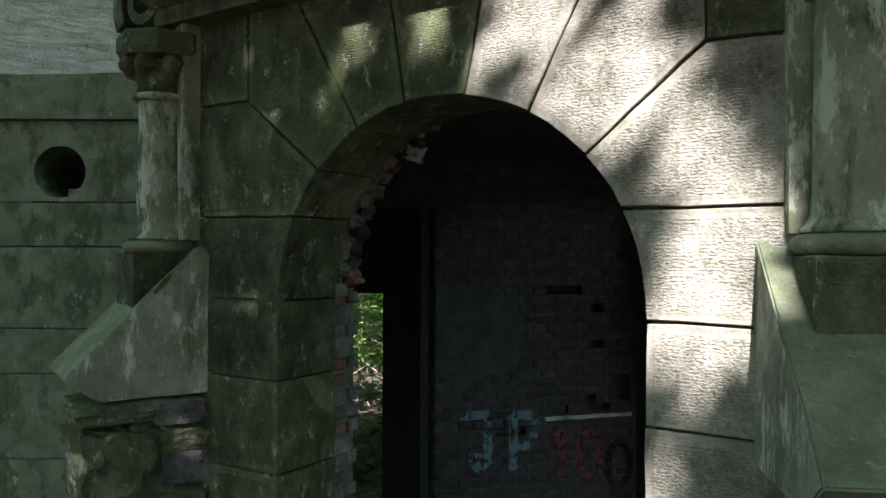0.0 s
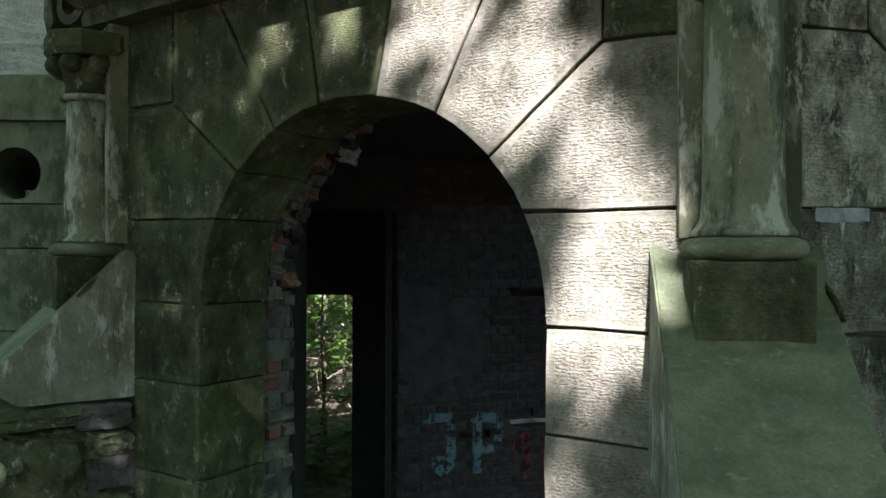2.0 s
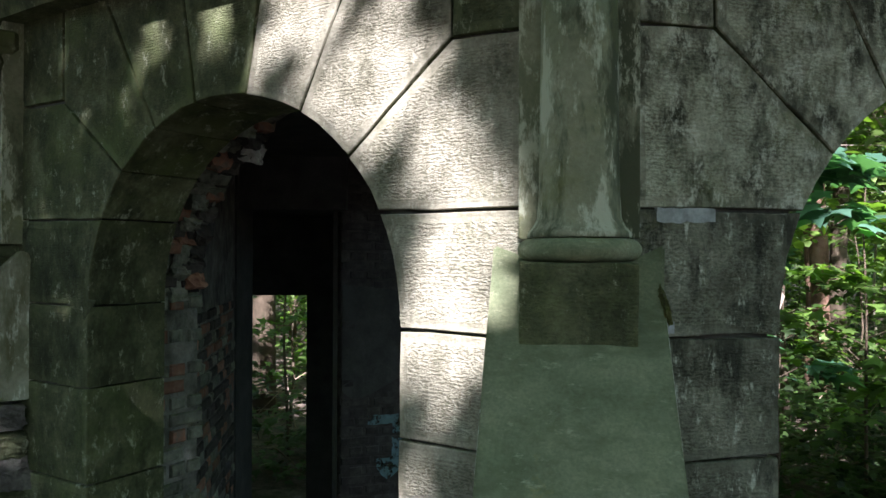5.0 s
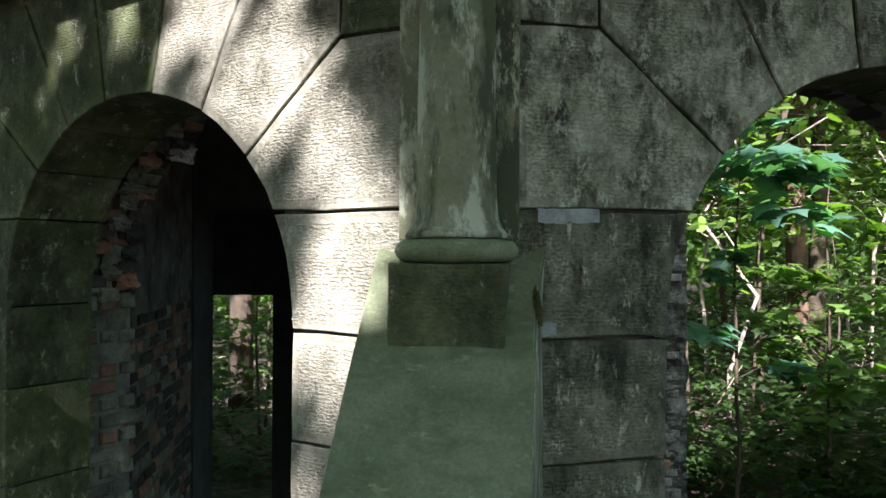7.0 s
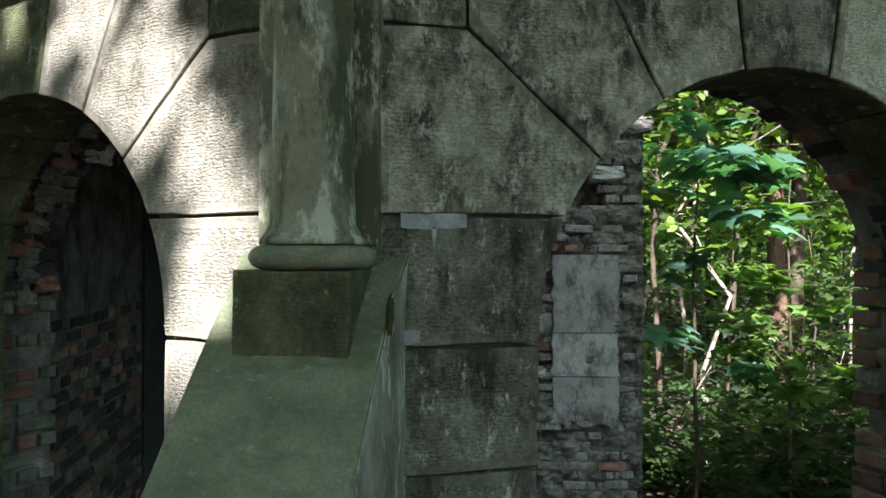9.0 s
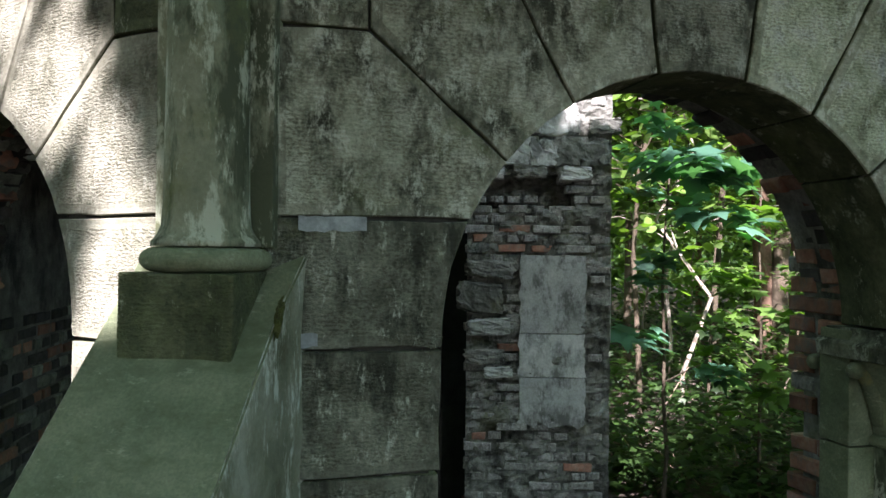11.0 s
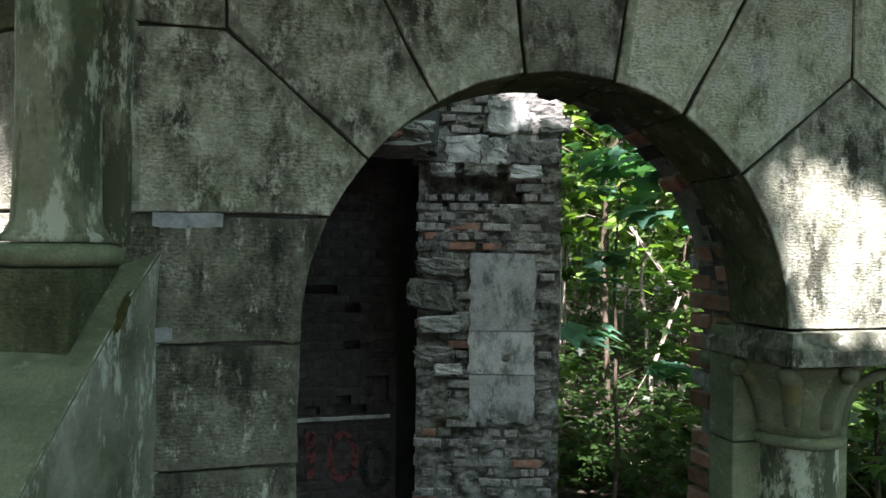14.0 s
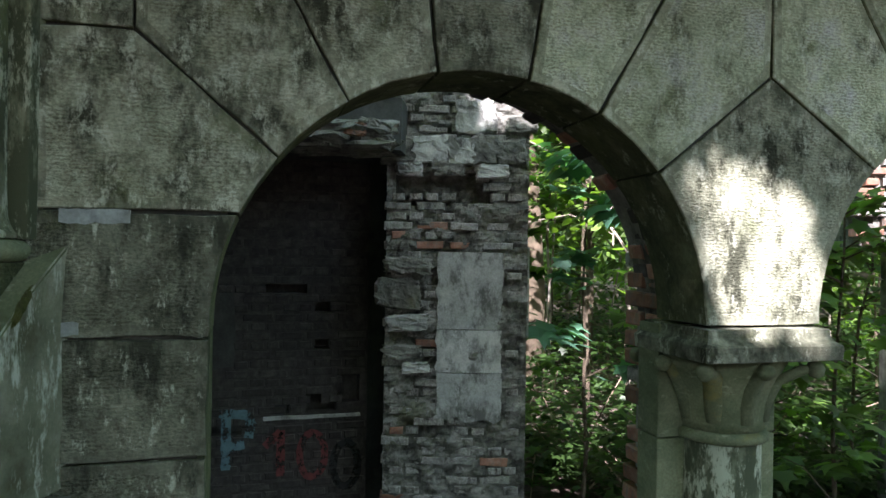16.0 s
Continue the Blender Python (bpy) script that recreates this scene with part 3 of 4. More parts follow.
# ---- the pier column between the two open arches ----
def pier_column():
    ob = thing("pier_column", None, [], SIDE_B @ pose(2.305, 0.2, 0), "mossy sandstone column with a flared bud capital under the arches", "column")
    bm = bmesh.new()
    sq = [(-1, -1), (-0.33, -1), (0.33, -1), (1, -1), (1, 0), (1, 0.55), (-1, 0.55), (-1, 0)]
    rings = []
    for k, z in ((0.24, 1.288), (0.254, 1.292), (0.256, 1.338), (0.25, 1.343), (0.236, 1.352), (0.228, 1.366), (0.226, 1.392)):
        rings.append([(x * k, y * (k + 0.025), z) for x, y in sq])
    slab(bm, rings)
    roughen(bm, 0.003, 12)
    part("abacus", bm, [MARGIN], ob, "moulded square slab on top")
    bm = bmesh.new()
    lathe(bm, [(0.14, 1.03), (0.142, 1.07), (0.15, 1.12), (0.168, 1.18), (0.2, 1.24), (0.225, 1.288)], 40)
    part("capital_bell", bm, [SLOPE], ob)
    for i in range(8):
        bm = bmesh.new()
        far = 1.28 if i % 2 else 1.0
        pts = [(0.138, 1.06, 0.035), (0.15, 1.12, 0.045), (0.18, 1.19, 0.042), (0.215 * far, 1.245, 0.034), (0.235 * far, 1.262, 0.02)]
        slab(bm, [[(r - 0.05, -w, z), (r + 0.006, -w * 0.6, z), (r + 0.016, 0, z), (r + 0.006, w * 0.6, z), (r - 0.05, w, z)] for r, z, w in pts])
        b = bmesh.new()
        bmesh.ops.create_icosphere(b, subdivisions=2, radius=0.03, matrix=pose(0.232 * far, 0, 1.253))
        roughen(b, 0.006, 30)
        join(bm, b)
        for f in bm.faces:
            f.smooth = True
        bmesh.ops.recalc_face_normals(bm, faces=bm.faces)
        part("carved_leaf", bm, [SLOPE], ob, matrix=pose(0, 0, 0, 0, 0, 45 * i))
    bm = bmesh.new()
    lathe(bm, [(0.13, 0.985)] + [(0.138 + 0.02 * math.cos(a), 1.008 + 0.02 * math.sin(a)) for a in np.linspace(-1.5, 1.5, 7)] + [(0.13, 1.03)], 36, 0.02)
    part("neck_ring", bm, [SLOPE], ob)
    bm = bmesh.new()
    lathe(bm, [(0.14, LOW), (0.138, 0.2), (0.136, 0.6), (0.133, 0.985)], 36, 0.03)
    part("shaft", bm, [SMOOTH], ob, "mossy round shaft")
    for z0, z1 in ((LOW, 0.985), (0.99, 1.385)):
        bm = bmesh.new()
        box(bm, -0.238, 0.02, z0, 0.238, 0.155, z1, 0.006)
        roughen(bm, 0.003, 9, 2)
        part("jamb_stone", bm, [SLOPE], ob)
    return ob


pier_column()

# ---- the wing wall with the round hole ----
def wing():
    y0, x1 = 5.2, -1.0
    bm = bmesh.new()
    box(bm, -7.0, y0 + 0.02, INSIDE, -2.95, y0 + 0.5, 4.5)
    box(bm, -2.55, y0 + 0.02, INSIDE, x1, y0 + 0.5, 4.5)
    box(bm, -2.95, y0 + 0.02, INSIDE, -2.55, y0 + 0.5, 1.85)
    box(bm, -2.95, y0 + 0.02, 2.45, -2.55, y0 + 0.5, 4.5)
    return thing("wall_5", bm, [MORTAR], None, "green-stained rendered wing wall with a round hole", "wall", kind="structure")


wing_wall = wing()
HOLE = (-2.745, 2.16, 0.185)


def wing_courses():
    y = 5.2
    levels = [-0.85, -0.35, 0.13, 0.73, 1.05, 1.63, 1.945, 2.525, 2.85, 4.5]
    for i, (z0, z1) in enumerate(zip(levels, levels[1:])):
        bm = bmesh.new()
        hx, hz, hr = HOLE
        deep = 0.03 if i == 7 else 0.0
        if z0 < hz < z1:
            out, n = [], 48
            for k in range(n):
                a = math.tau * (k + 0.5) / n
                out.append((hx + hr * math.cos(a), hz + hr * math.sin(a)))
            def on_edge(a):
                c, s = math.cos(a), math.sin(a)
                k = min((0.6 / abs(c)) if abs(c) > 1e-6 else 9, ((z1 - hz) / s) if s > 1e-6 else 9, ((z0 - hz) / s) if s < -1e-6 else 9)
                return (hx + k * c, hz + k * s)
            g = 0.005
            angs = [math.tau * (k + 0.5) / n for k in range(n)]
            rings = []
            outer = [on_edge(a) for a in angs]
            fronts = [bm.verts.new((p[0], y, min(max(p[1], z0 + g), z1 - g))) for p in outer]
            inn = [bm.verts.new((p[0], y + 0.004, p[1])) for p in out]
            deepv = [bm.verts.new((p[0], y + 0.48, p[1])) for p in out]
            for k in range(n):
                j = (k + 1) % n
                bm.faces.new((fronts[k], fronts[j], inn[j], inn[k]))
                bm.faces.new((inn[k], inn[j], deepv[j], deepv[k]))
            bmesh.ops.recalc_face_normals(bm, faces=bm.faces)
            box(bm, -7, y, z0 + g, hx - 0.6, y + 0.03, z1 - g)
            box(bm, hx + 0.6, y, z0 + g, -1.0, y + 0.03, z1 - g)
        else:
            g = 0.005
            box(bm, -7, y - deep, z0 + g, -1.0, y + 0.03, z1 - g, 0.003)
        if i == 8:
            bmesh.ops.subdivide_edges(bm, edges=bm.edges[:], cuts=60, use_grid_fill=True)
            roughen(bm, 0.012, 6)
            roughen(bm, 0.012, 22)
        part("band", bm, [PLASTER_PALE if i == 8 else RENDERED], wing_wall, "flaking pale limewash" if i == 8 else "")


wing_courses()
bm = bmesh.new()
box(bm, -2.8, 5.42, 1.975, -2.6, 5.56, 2.06, 0.006)
thing("loose_brick", bm, [BRICK_GREY], None, "loose dusty brick lying in the round hole", "brick")

# ---- inside: back wall with doorway, roof slab, far wall, broken brick pier ----
BACK = Matrix.Translation((0.0, 5.92, 0)) @ pose(0, 0, 0, 0, 0, 17.7)
HOLES = [(0.4, 0.73, 0.06, 0.17), (0.95, 1.1, 0.25, 0.33), (1.2, 1.34, 0.25, 0.41), (1.34, 1.48, 0.25, 0.33), (1.46, 1.66, 0.33, 0.56), (1.26, 1.4, 0.8, 0.88), (1.24, 1.38, 1.08, 1.16), (0.82, 1.2, 1.26, 1.34)]


def in_hole(x, z):
    return any(a < x < b and c < z < d for a, b, c, d in HOLES)


def back_wall():
    """Face of mortar in small cells, let in where bricks have fallen out."""
    bm = bmesh.new()
    box(bm, -0.1, 0.2, INSIDE, 1.72, 0.45, 3.0)
    dx, dz = 0.065, 0.077
    nx, nz = 28, 47
    x0, z0 = -0.1, -0.6 - 3 * dz

    def deep(i, k):
        return 0.13 if in_hole(x0 + (i + 0.5) * dx, z0 + (k + 0.5) * dz) else 0.008

    for i in range(nx):
        for k in range(nz):
            xa, xb, za, zb, d = x0 + i * dx, x0 + (i + 1) * dx, z0 + k * dz, z0 + (k + 1) * dz, deep(i, k)
            bm.faces.new([bm.verts.new(p) for p in ((xa, d, za), (xb, d, za), (xb, d, zb), (xa, d, zb))])
            if d > 0.1:
                around = ((i - 1, k, (xa, za), (xa, zb)), (i + 1, k, (xb, za), (xb, zb)), (i, k - 1, (xa, za), (xb, za)), (i, k + 1, (xa, zb), (xb, zb)))
                for ni, nk, (p, q), (r, t) in around:
                    if deep(ni, nk) > 0.1:
                        continue
                    bm.faces.new([bm.verts.new(v) for v in ((p, 0.008, q), (r, 0.008, t), (r, d, t), (p, d, q))])
    return thing("wall_6", bm, [BRICK_DARK], BACK, "brick back wall coloured dark for the interior's shade, with plaster patches and missing bricks", "wall", kind="structure")


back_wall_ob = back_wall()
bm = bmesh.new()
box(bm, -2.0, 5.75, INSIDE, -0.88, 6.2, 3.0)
# dark wall added behind the wing to keep its round hole black
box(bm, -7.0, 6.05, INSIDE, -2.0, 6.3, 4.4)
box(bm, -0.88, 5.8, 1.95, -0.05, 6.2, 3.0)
thing("wall_7", bm, [PLASTER_DARK], None, "wall beside the doorway, coloured dark for the interior's shade", "wall", kind="structure")
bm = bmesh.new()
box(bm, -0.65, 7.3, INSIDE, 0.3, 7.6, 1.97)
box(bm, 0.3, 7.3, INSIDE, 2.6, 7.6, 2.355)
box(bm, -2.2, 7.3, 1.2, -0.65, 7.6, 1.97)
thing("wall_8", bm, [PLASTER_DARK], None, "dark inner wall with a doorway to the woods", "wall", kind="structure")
# hidden side wall, added to keep daylight out of the interior
bm = bmesh.new()
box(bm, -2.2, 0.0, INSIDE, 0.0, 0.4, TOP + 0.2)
thing("wall_9", bm, [PLASTER_DARK], LEFT_M @ pose(0, 0.12, 0, 0, 0, -22.7), "hidden rotunda wall turning away beside the column, added to keep light out", "wall", kind="structure")


side_m = Matrix.Translation((-0.6, 3.7, 0)) @ pose(0, 0, 0, 0, 0, 97.8)
bm = bmesh.new()
box(bm, 0.0, 0.012, INSIDE, 2.04, 0.3, 2.36)
side_wall = thing("wall_10", bm, [RUBBLE_DARK], side_m, "brick side wall of the passage, coloured dark for its shade", "wall", kind="structure")


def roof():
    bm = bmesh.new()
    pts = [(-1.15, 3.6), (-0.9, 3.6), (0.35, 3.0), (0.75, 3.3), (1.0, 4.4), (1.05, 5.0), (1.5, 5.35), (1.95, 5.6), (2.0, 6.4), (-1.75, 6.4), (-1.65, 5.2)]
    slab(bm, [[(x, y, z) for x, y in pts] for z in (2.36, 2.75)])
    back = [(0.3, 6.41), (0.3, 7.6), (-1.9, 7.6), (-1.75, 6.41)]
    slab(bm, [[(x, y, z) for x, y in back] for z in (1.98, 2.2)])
    # unseen slab, added to keep the sun off the inner wall
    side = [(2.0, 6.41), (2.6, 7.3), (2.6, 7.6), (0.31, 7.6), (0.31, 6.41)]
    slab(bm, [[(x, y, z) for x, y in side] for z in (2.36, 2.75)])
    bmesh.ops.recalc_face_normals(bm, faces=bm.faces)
    return thing("ceiling", bm, [PLASTER_DARK], None, "remains of a brick vault, coloured dark for the interior's shade", "ceiling", kind="structure")


roof()
bm = bmesh.new()
box(bm, -1.15, 3.9, 2.752, 0.9, 6.4, 2.95)
box(bm, 0.9, 5.5, 2.752, 1.9, 6.4, 2.95)
thing("roof_slab", bm, [RUBBLE], None, "earth-covered remains of the vault", "roof", kind="structure")

PIER = Matrix.Translation((1.8, 5.94, 0))
bm = bmesh.new()
box(bm, 0.04, 0.26, INSIDE, 1.12, 0.62, 2.9)
nx, nz = 80, 230


def pier_face(x, z):
    """Depth of the smeared mortar: about flush with the bricks, hollow where they have fallen out."""
    d = 0.014 + 0.058 * noise.fractal((x * 4.5, z * 7.0, 1.0), 0.9, 2.0, 6)
    if 1.98 < z + 0.03 * noise.noise((x * 8, z * 3, 4)) < 2.24 and 0.1 < x < 0.86:
        d += 0.17
    return d


grid = [[bm.verts.new((0.02 + 1.12 * i / nx, pier_face(0.02 + 1.12 * i / nx, -0.5 + 3.4 * k / nz), -0.5 + 3.4 * k / nz)) for i in range(nx + 1)] for k in range(nz + 1)]
for k in range(nz):
    for i in range(nx):
        bm.faces.new((grid[k][i], grid[k][i + 1], grid[k + 1][i + 1], grid[k + 1][i]))
pier_ob = thing("brick_pier", bm, [RUBBLE], PIER, "broken brick pier, limewashed and missing bricks", "pier")
bm = bmesh.new()
rr = random.Random(3)
for z0, z1 in ((0.3, 0.66), (0.668, 1.0), (1.008, 1.61)):
    bm = bmesh.new()
    poly = []
    for side in range(4):
        for k in range(8):
            f = k / 8
            p = [(0.43 + 0.51 * f, z0), (0.94, z0 + (z1 - z0) * f), (0.94 - 0.51 * f, z1), (0.43, z1 - (z1 - z0) * f)][side]
            low = 0.045 if (z0 < 0.4 and side == 0) else 0.0
            jag = 0.014 if side in (1, 3) else low
            poly.append((p[0] + rr.uniform(-jag, jag), p[1] + rr.uniform(-low, low)))
    prism(bm, poly, -0.03, 0.05)
    bmesh.ops.recalc_face_normals(bm, faces=bm.faces)
    part("plaster_panel", bm, [PLASTER_GREY], pier_ob, "scored grey plaster")
bm = bmesh.new()
prism(bm, [(1.03, 1.62), (1.06, 1.02), (1.0, 0.98), (1.11, 0.92), (1.165, 0.93), (1.165, 1.66)], 0.1, 0.3)
bmesh.ops.recalc_face_normals(bm, faces=bm.faces)
part("plaster_edge", bm, [PLASTER_PALE], pier_ob, "pale plaster on the corner")

# corbelled remains on top of the pier and the broken vault beside it
rc = random.Random(8)
for x, z, sx, sz in ((0.1, 2.42, 0.13, 0.1), (0.36, 2.42, 0.14, 0.1), (0.6, 2.4, 0.11, 0.1), (0.78, 2.42, 0.1, 0.11), (1.0, 2.4, 0.11, 0.09), (0.72, 2.68, 0.15, 0.12), (1.08, 2.62, 0.12, 0.06),
                     (0.2, 2.26, 0.1, 0.05), (0.5, 2.27, 0.12, 0.05), (0.85, 2.25, 0.12, 0.05), (0.12, 1.28, 0.16, 0.11), (0.2, 1.05, 0.16, 0.06), (0.16, 0.82, 0.14, 0.05), (0.2, 1.5, 0.17, 0.06), (0.27, 0.7, 0.1, 0.04)):
    part("rubble_stone", rough_stone(sx, 0.055, sz, rc.random() * 50), [PLASTER_GREY if rc.random() < 0.4 else RUBBLE], pier_ob, matrix=pose(x, 0.0, z, 0, rc.uniform(-4, 4), 0))
vault = thing("vault_fragment", rough_stone(0.42, 0.35, 0.1, 77, 9, 0.25, 0.3), [RUBBLE], Matrix.Translation((1.5, 5.55, 2.44)), "broken edge of a brick vault hanging beside the pier", "vault")
for k in range(9):
    part("rubble_stone", rough_stone(0.075, 0.08, 0.045, 90 + k), [RUBBLE if k % 3 else BRICK_RED], vault, matrix=pose(-0.38 + 0.09 * k, -0.3 + 0.03 * (k % 3), -0.06 + 0.035 * (k % 4), 0, 9 * (k % 3), 0))

# remains of the next pier of the ring, its springing corbelled out
FAR_PIER = Matrix.Translation((5.38, 5.72, 0))
bm = bmesh.new()
box(bm, 0.5, 0.04, INSIDE, 1.5, 0.5, 3.0)
for k in range(12):
    x0 = 0.07 + 0.05 * (k % 3)
    box(bm, x0, 0.05, 1.7 + 0.09 * k, 0.52, 0.48, 1.79 + 0.09 * k)
far_pier = thing("brick_pier", bm, [RUBBLE], FAR_PIER, "broken brick pier with a corbelled springing, sunlit and limewashed", "pier")

# smears of lime on the wall's edge
for u, z, w, h in ((0.3, 1.702, 0.085, 0.022), (0.215, 1.412, 0.05, 0.02)):
    bm = bmesh.new()
    top = [(u - w + 2 * w * i / 8, z + h * rc.uniform(0.8, 1.0)) for i in range(9)]
    bot = [(u + w - 2 * w * i / 8, z - h * rc.uniform(0.6, 1.0)) for i in range(9)]
    prism(bm, top + bot, -0.0028, 0.01)
    bmesh.ops.recalc_face_normals(bm, faces=bm.faces)
    part("lime_smear", bm, [LIME], wall_b)

# graffiti
def scrawl(strokes, x, z, mat, width, label):
    """Sprayed strokes, each a line of (along, up) points, as thin uneven bands on the back wall."""
    bm = bmesh.new()
    r = random.Random(int(x * 100))
    for n, line in enumerate(strokes):
        pts = []
        for p, q in zip(line, line[1:]):
            k = max(1, int(math.dist(p, q) / 0.03))
            pts += [(p[0] + (q[0] - p[0]) * i / k, p[1] + (q[1] - p[1]) * i / k) for i in range(k)]
        pts.append(line[-1])
        left, right = [], []
        for i, p in enumerate(pts):
            a, b = pts[max(0, i - 1)], pts[min(len(pts) - 1, i + 1)]
            d = Vector((b[0] - a[0], b[1] - a[1])).normalized() * width / 2
            j = r.uniform(0.85, 1.12)
            left.append((p[0] - d.y * j, p[1] + d.x * j))
            right.append((p[0] + d.y * j, p[1] - d.x * j))
        y = -0.012 - 0.0006 * n
        for k in range(len(pts) - 1):
            bm.faces.new([bm.verts.new((u, y, v)) for u, v in (left[k], right[k], right[k + 1], left[k + 1])])
    return thing("graffiti", bm, [mat], BACK @ pose(x, 0, z), label, "graffiti", "graffiti on the back wall")


CYAN, RED, BLACK = paint("cyan_spray", (0.13, 0.22, 0.25)), paint("red_spray", (0.17, 0.035, 0.035)), paint("black_spray", (0.014, 0.014, 0.016))
ROUND = [(0.12 + 0.105 * math.cos(a), 0.19 + 0.185 * math.sin(a)) for a in np.linspace(0, math.tau, 20)]
scrawl([[(0.0, 0.46), (0.25, 0.46)], [(0.235, 0.44), (0.235, 0.12)], [(0.26, 0.12), (0.07, 0.12)], [(0.1, 0.1), (0.16, 0.02), (0.25, 0.1)]], 0.11, -0.17, CYAN, 0.075, "faded cyan sprayed letter on dark brick")
scrawl([[(0.0, 0.46), (0.22, 0.44)], [(0.055, 0.44), (0.055, 0.0)], [(0.22, 0.45), (0.25, 0.36), (0.23, 0.25)], [(0.2, 0.2), (0.03, 0.18)]], 0.51, -0.18, CYAN, 0.075, "faded cyan sprayed letter on dark brick")
scrawl([[(0.0, 0.25), (0.13, 0.37)], [(0.13, 0.38), (0.13, 0.0)]], 0.87, -0.26, RED, 0.07, "dull red sprayed figure one on dark brick")
scrawl([ROUND], 1.14, -0.29, RED, 0.06, "dull red sprayed figure nought on dark brick")
scrawl([ROUND], 1.42, -0.39, BLACK, 0.07, "black sprayed ring on dark brick")

# ---- ground ----
def ground_z(x, y):
    s = min(1.0, max(0.0, (y + 0.3 * x - 2.1) / 0.5))
    k = s * s * (3 - 2 * s)
    return (INSIDE) * k + 0.06 * noise.noise((x * 0.7, y * 0.7, 0)) + 0.25 * max(0.0, math.hypot(x, y) - 14) * 0.05


def ground():
    ax = [-600, -200, -80, -40, -25] + list(np.linspace(-16, 16, 81)) + [25, 40, 80, 200, 600]
    ay = [-600, -200, -80, -40, -20] + list(np.linspace(-10, 24, 86)) + [30, 40, 80, 200, 600]
    verts = [(x, y, ground_z(x, y) if abs(x) < 30 and abs(y) < 50 else -0.3) for y in ay for x in ax]
    n = len(ax)
    faces = [(j * n + i, j * n + i + 1, (j + 1) * n + i + 1, (j + 1) * n + i) for j in range(len(ay) - 1) for i in range(n - 1)]
    me = bpy.data.meshes.new("ground")
    me.from_pydata(verts, [], faces)
    me.materials.append(SOIL)
    return tagged(new("ground", me), "brown woodland floor with leaf litter", "ground", kind="structure")


ground()

# ---- woods ----
MAPLE = [(0, 0), (0.16, -0.06), (0.42, -0.1), (0.3, 0.1), (0.5, 0.34), (0.27, 0.36), (0.16, 0.46), (0.0, 0.86), (-0.16, 0.46), (-0.27, 0.36), (-0.5, 0.34), (-0.3, 0.1), (-0.42, -0.1), (-0.16, -0.06)]
OVAL = [(0, 0), (0.28, 0.25), (0.25, 0.6), (0.0, 0.95), (-0.25, 0.6), (-0.28, 0.25)]


def leaves(name, spots, shape, mat):
    """One mesh of many leaves: spots are (place, size, tilt from level, heading)."""
    verts, faces = [], []
    for p, size, tilt, head, roll in spots:
        m = Matrix.Translation(p) @ Euler((tilt, roll, head)).to_matrix().to_4x4()
        k = len(verts)
        verts += [tuple(m @ Vector((x * size, y * size, -0.25 * size * (x * x + (y - 0.3) ** 2)))) for x, y in shape]
        faces.append(tuple(range(k, k + len(shape))))
    me = bpy.data.meshes.new(name)
    me.from_pydata(verts, [], faces)
    me.materials.append(mat)
    return me


def limb(bm, pts, radii, n=7):
    rings = []
    for i, (p, r) in enumerate(zip(pts, radii)):
        d = (Vector(pts[min(i + 1, len(pts) - 1)]) - Vector(pts[max(i - 1, 0)])).normalized()
        a = d.orthogonal().normalized()
        b = d.cross(a)
        rings.append([tuple(Vector(p) + (a * math.cos(math.tau * k / n) + b * math.sin(math.tau * k / n)) * r) for k in range(n)])
    b2 = bmesh.new()
    slab(b2, rings)
    for f in b2.faces:
        f.smooth = len(f.verts) == 4
    join(bm, b2)


def sapling(x, y, height, seed, leaf, count, spread, lean=0.1, mat=LEAF, bark=BARK, thick=0.02, low=0.25, sprays=(), label="slender young maple with broad green leaves"):
    r = random.Random(seed)
    base = Vector((x, y, ground_z(x, y) - 0.05))
    ob = thing("sapling", None, [], Matrix.Translation(base), label, "tree", "young trees behind the ruin")
    bm = bmesh.new()
    pts = [Vector((0, 0, 0))]
    for i in range(8):
        pts.append(pts[-1] + Vector((r.gauss(0, lean * height * 0.07), r.gauss(0, lean * height * 0.07), height / 8)))
    limb(bm, pts, [thick * (1 - 0.09 * i) for i in range(9)])
    part("trunk", bm, [bark], ob)
    bm = bmesh.new()
    spots = []
    for i in range(max(6, count // 16)):
        t = r.uniform(low, 1.0)
        j = min(7, int(t * 8))
        start = pts[j].lerp(pts[j + 1], t * 8 - j)
        a = r.uniform(0, math.tau)
        reach = spread * r.uniform(0.4, 1.0) * (1.1 - 0.5 * t)
        mid = start + Vector((math.cos(a) * reach * 0.5, math.sin(a) * reach * 0.5, reach * 0.25))
        end = start + Vector((math.cos(a) * reach, math.sin(a) * reach, reach * r.uniform(0.1, 0.4)))
        limb(bm, [start, mid, end], [thick * 0.35, thick * 0.22, thick * 0.08], 4)
        for k in range(16):
            q = start.lerp(end, r.uniform(0.35, 1.05)) + Vector((r.gauss(0, 0.1), r.gauss(0, 0.1), r.gauss(0, 0.05))) * spread
            spots.append((q, leaf * r.uniform(0.6, 1.25), r.gauss(-0.15, 0.35), r.uniform(0, math.tau), r.gauss(0, 0.3)))
    tagged(part("branch_work", bm, [bark], ob), kind="stuff")
    for c, reach, n in sprays:
        for k in range(n):
            a, d = r.uniform(0, math.tau), reach * math.sqrt(r.random())
            q = Vector(c) - base + Vector((math.cos(a) * d, math.sin(a) * d * 0.7, r.gauss(0, 0.05) - 0.25 * d * d - 0.12 * math.cos(a) * d))
            spots.append((q, leaf * r.uniform(1.0, 1.6), r.gauss(-0.35, 0.2), a + r.gauss(0, 0.6) - math.pi / 2, r.gauss(0, 0.2)))
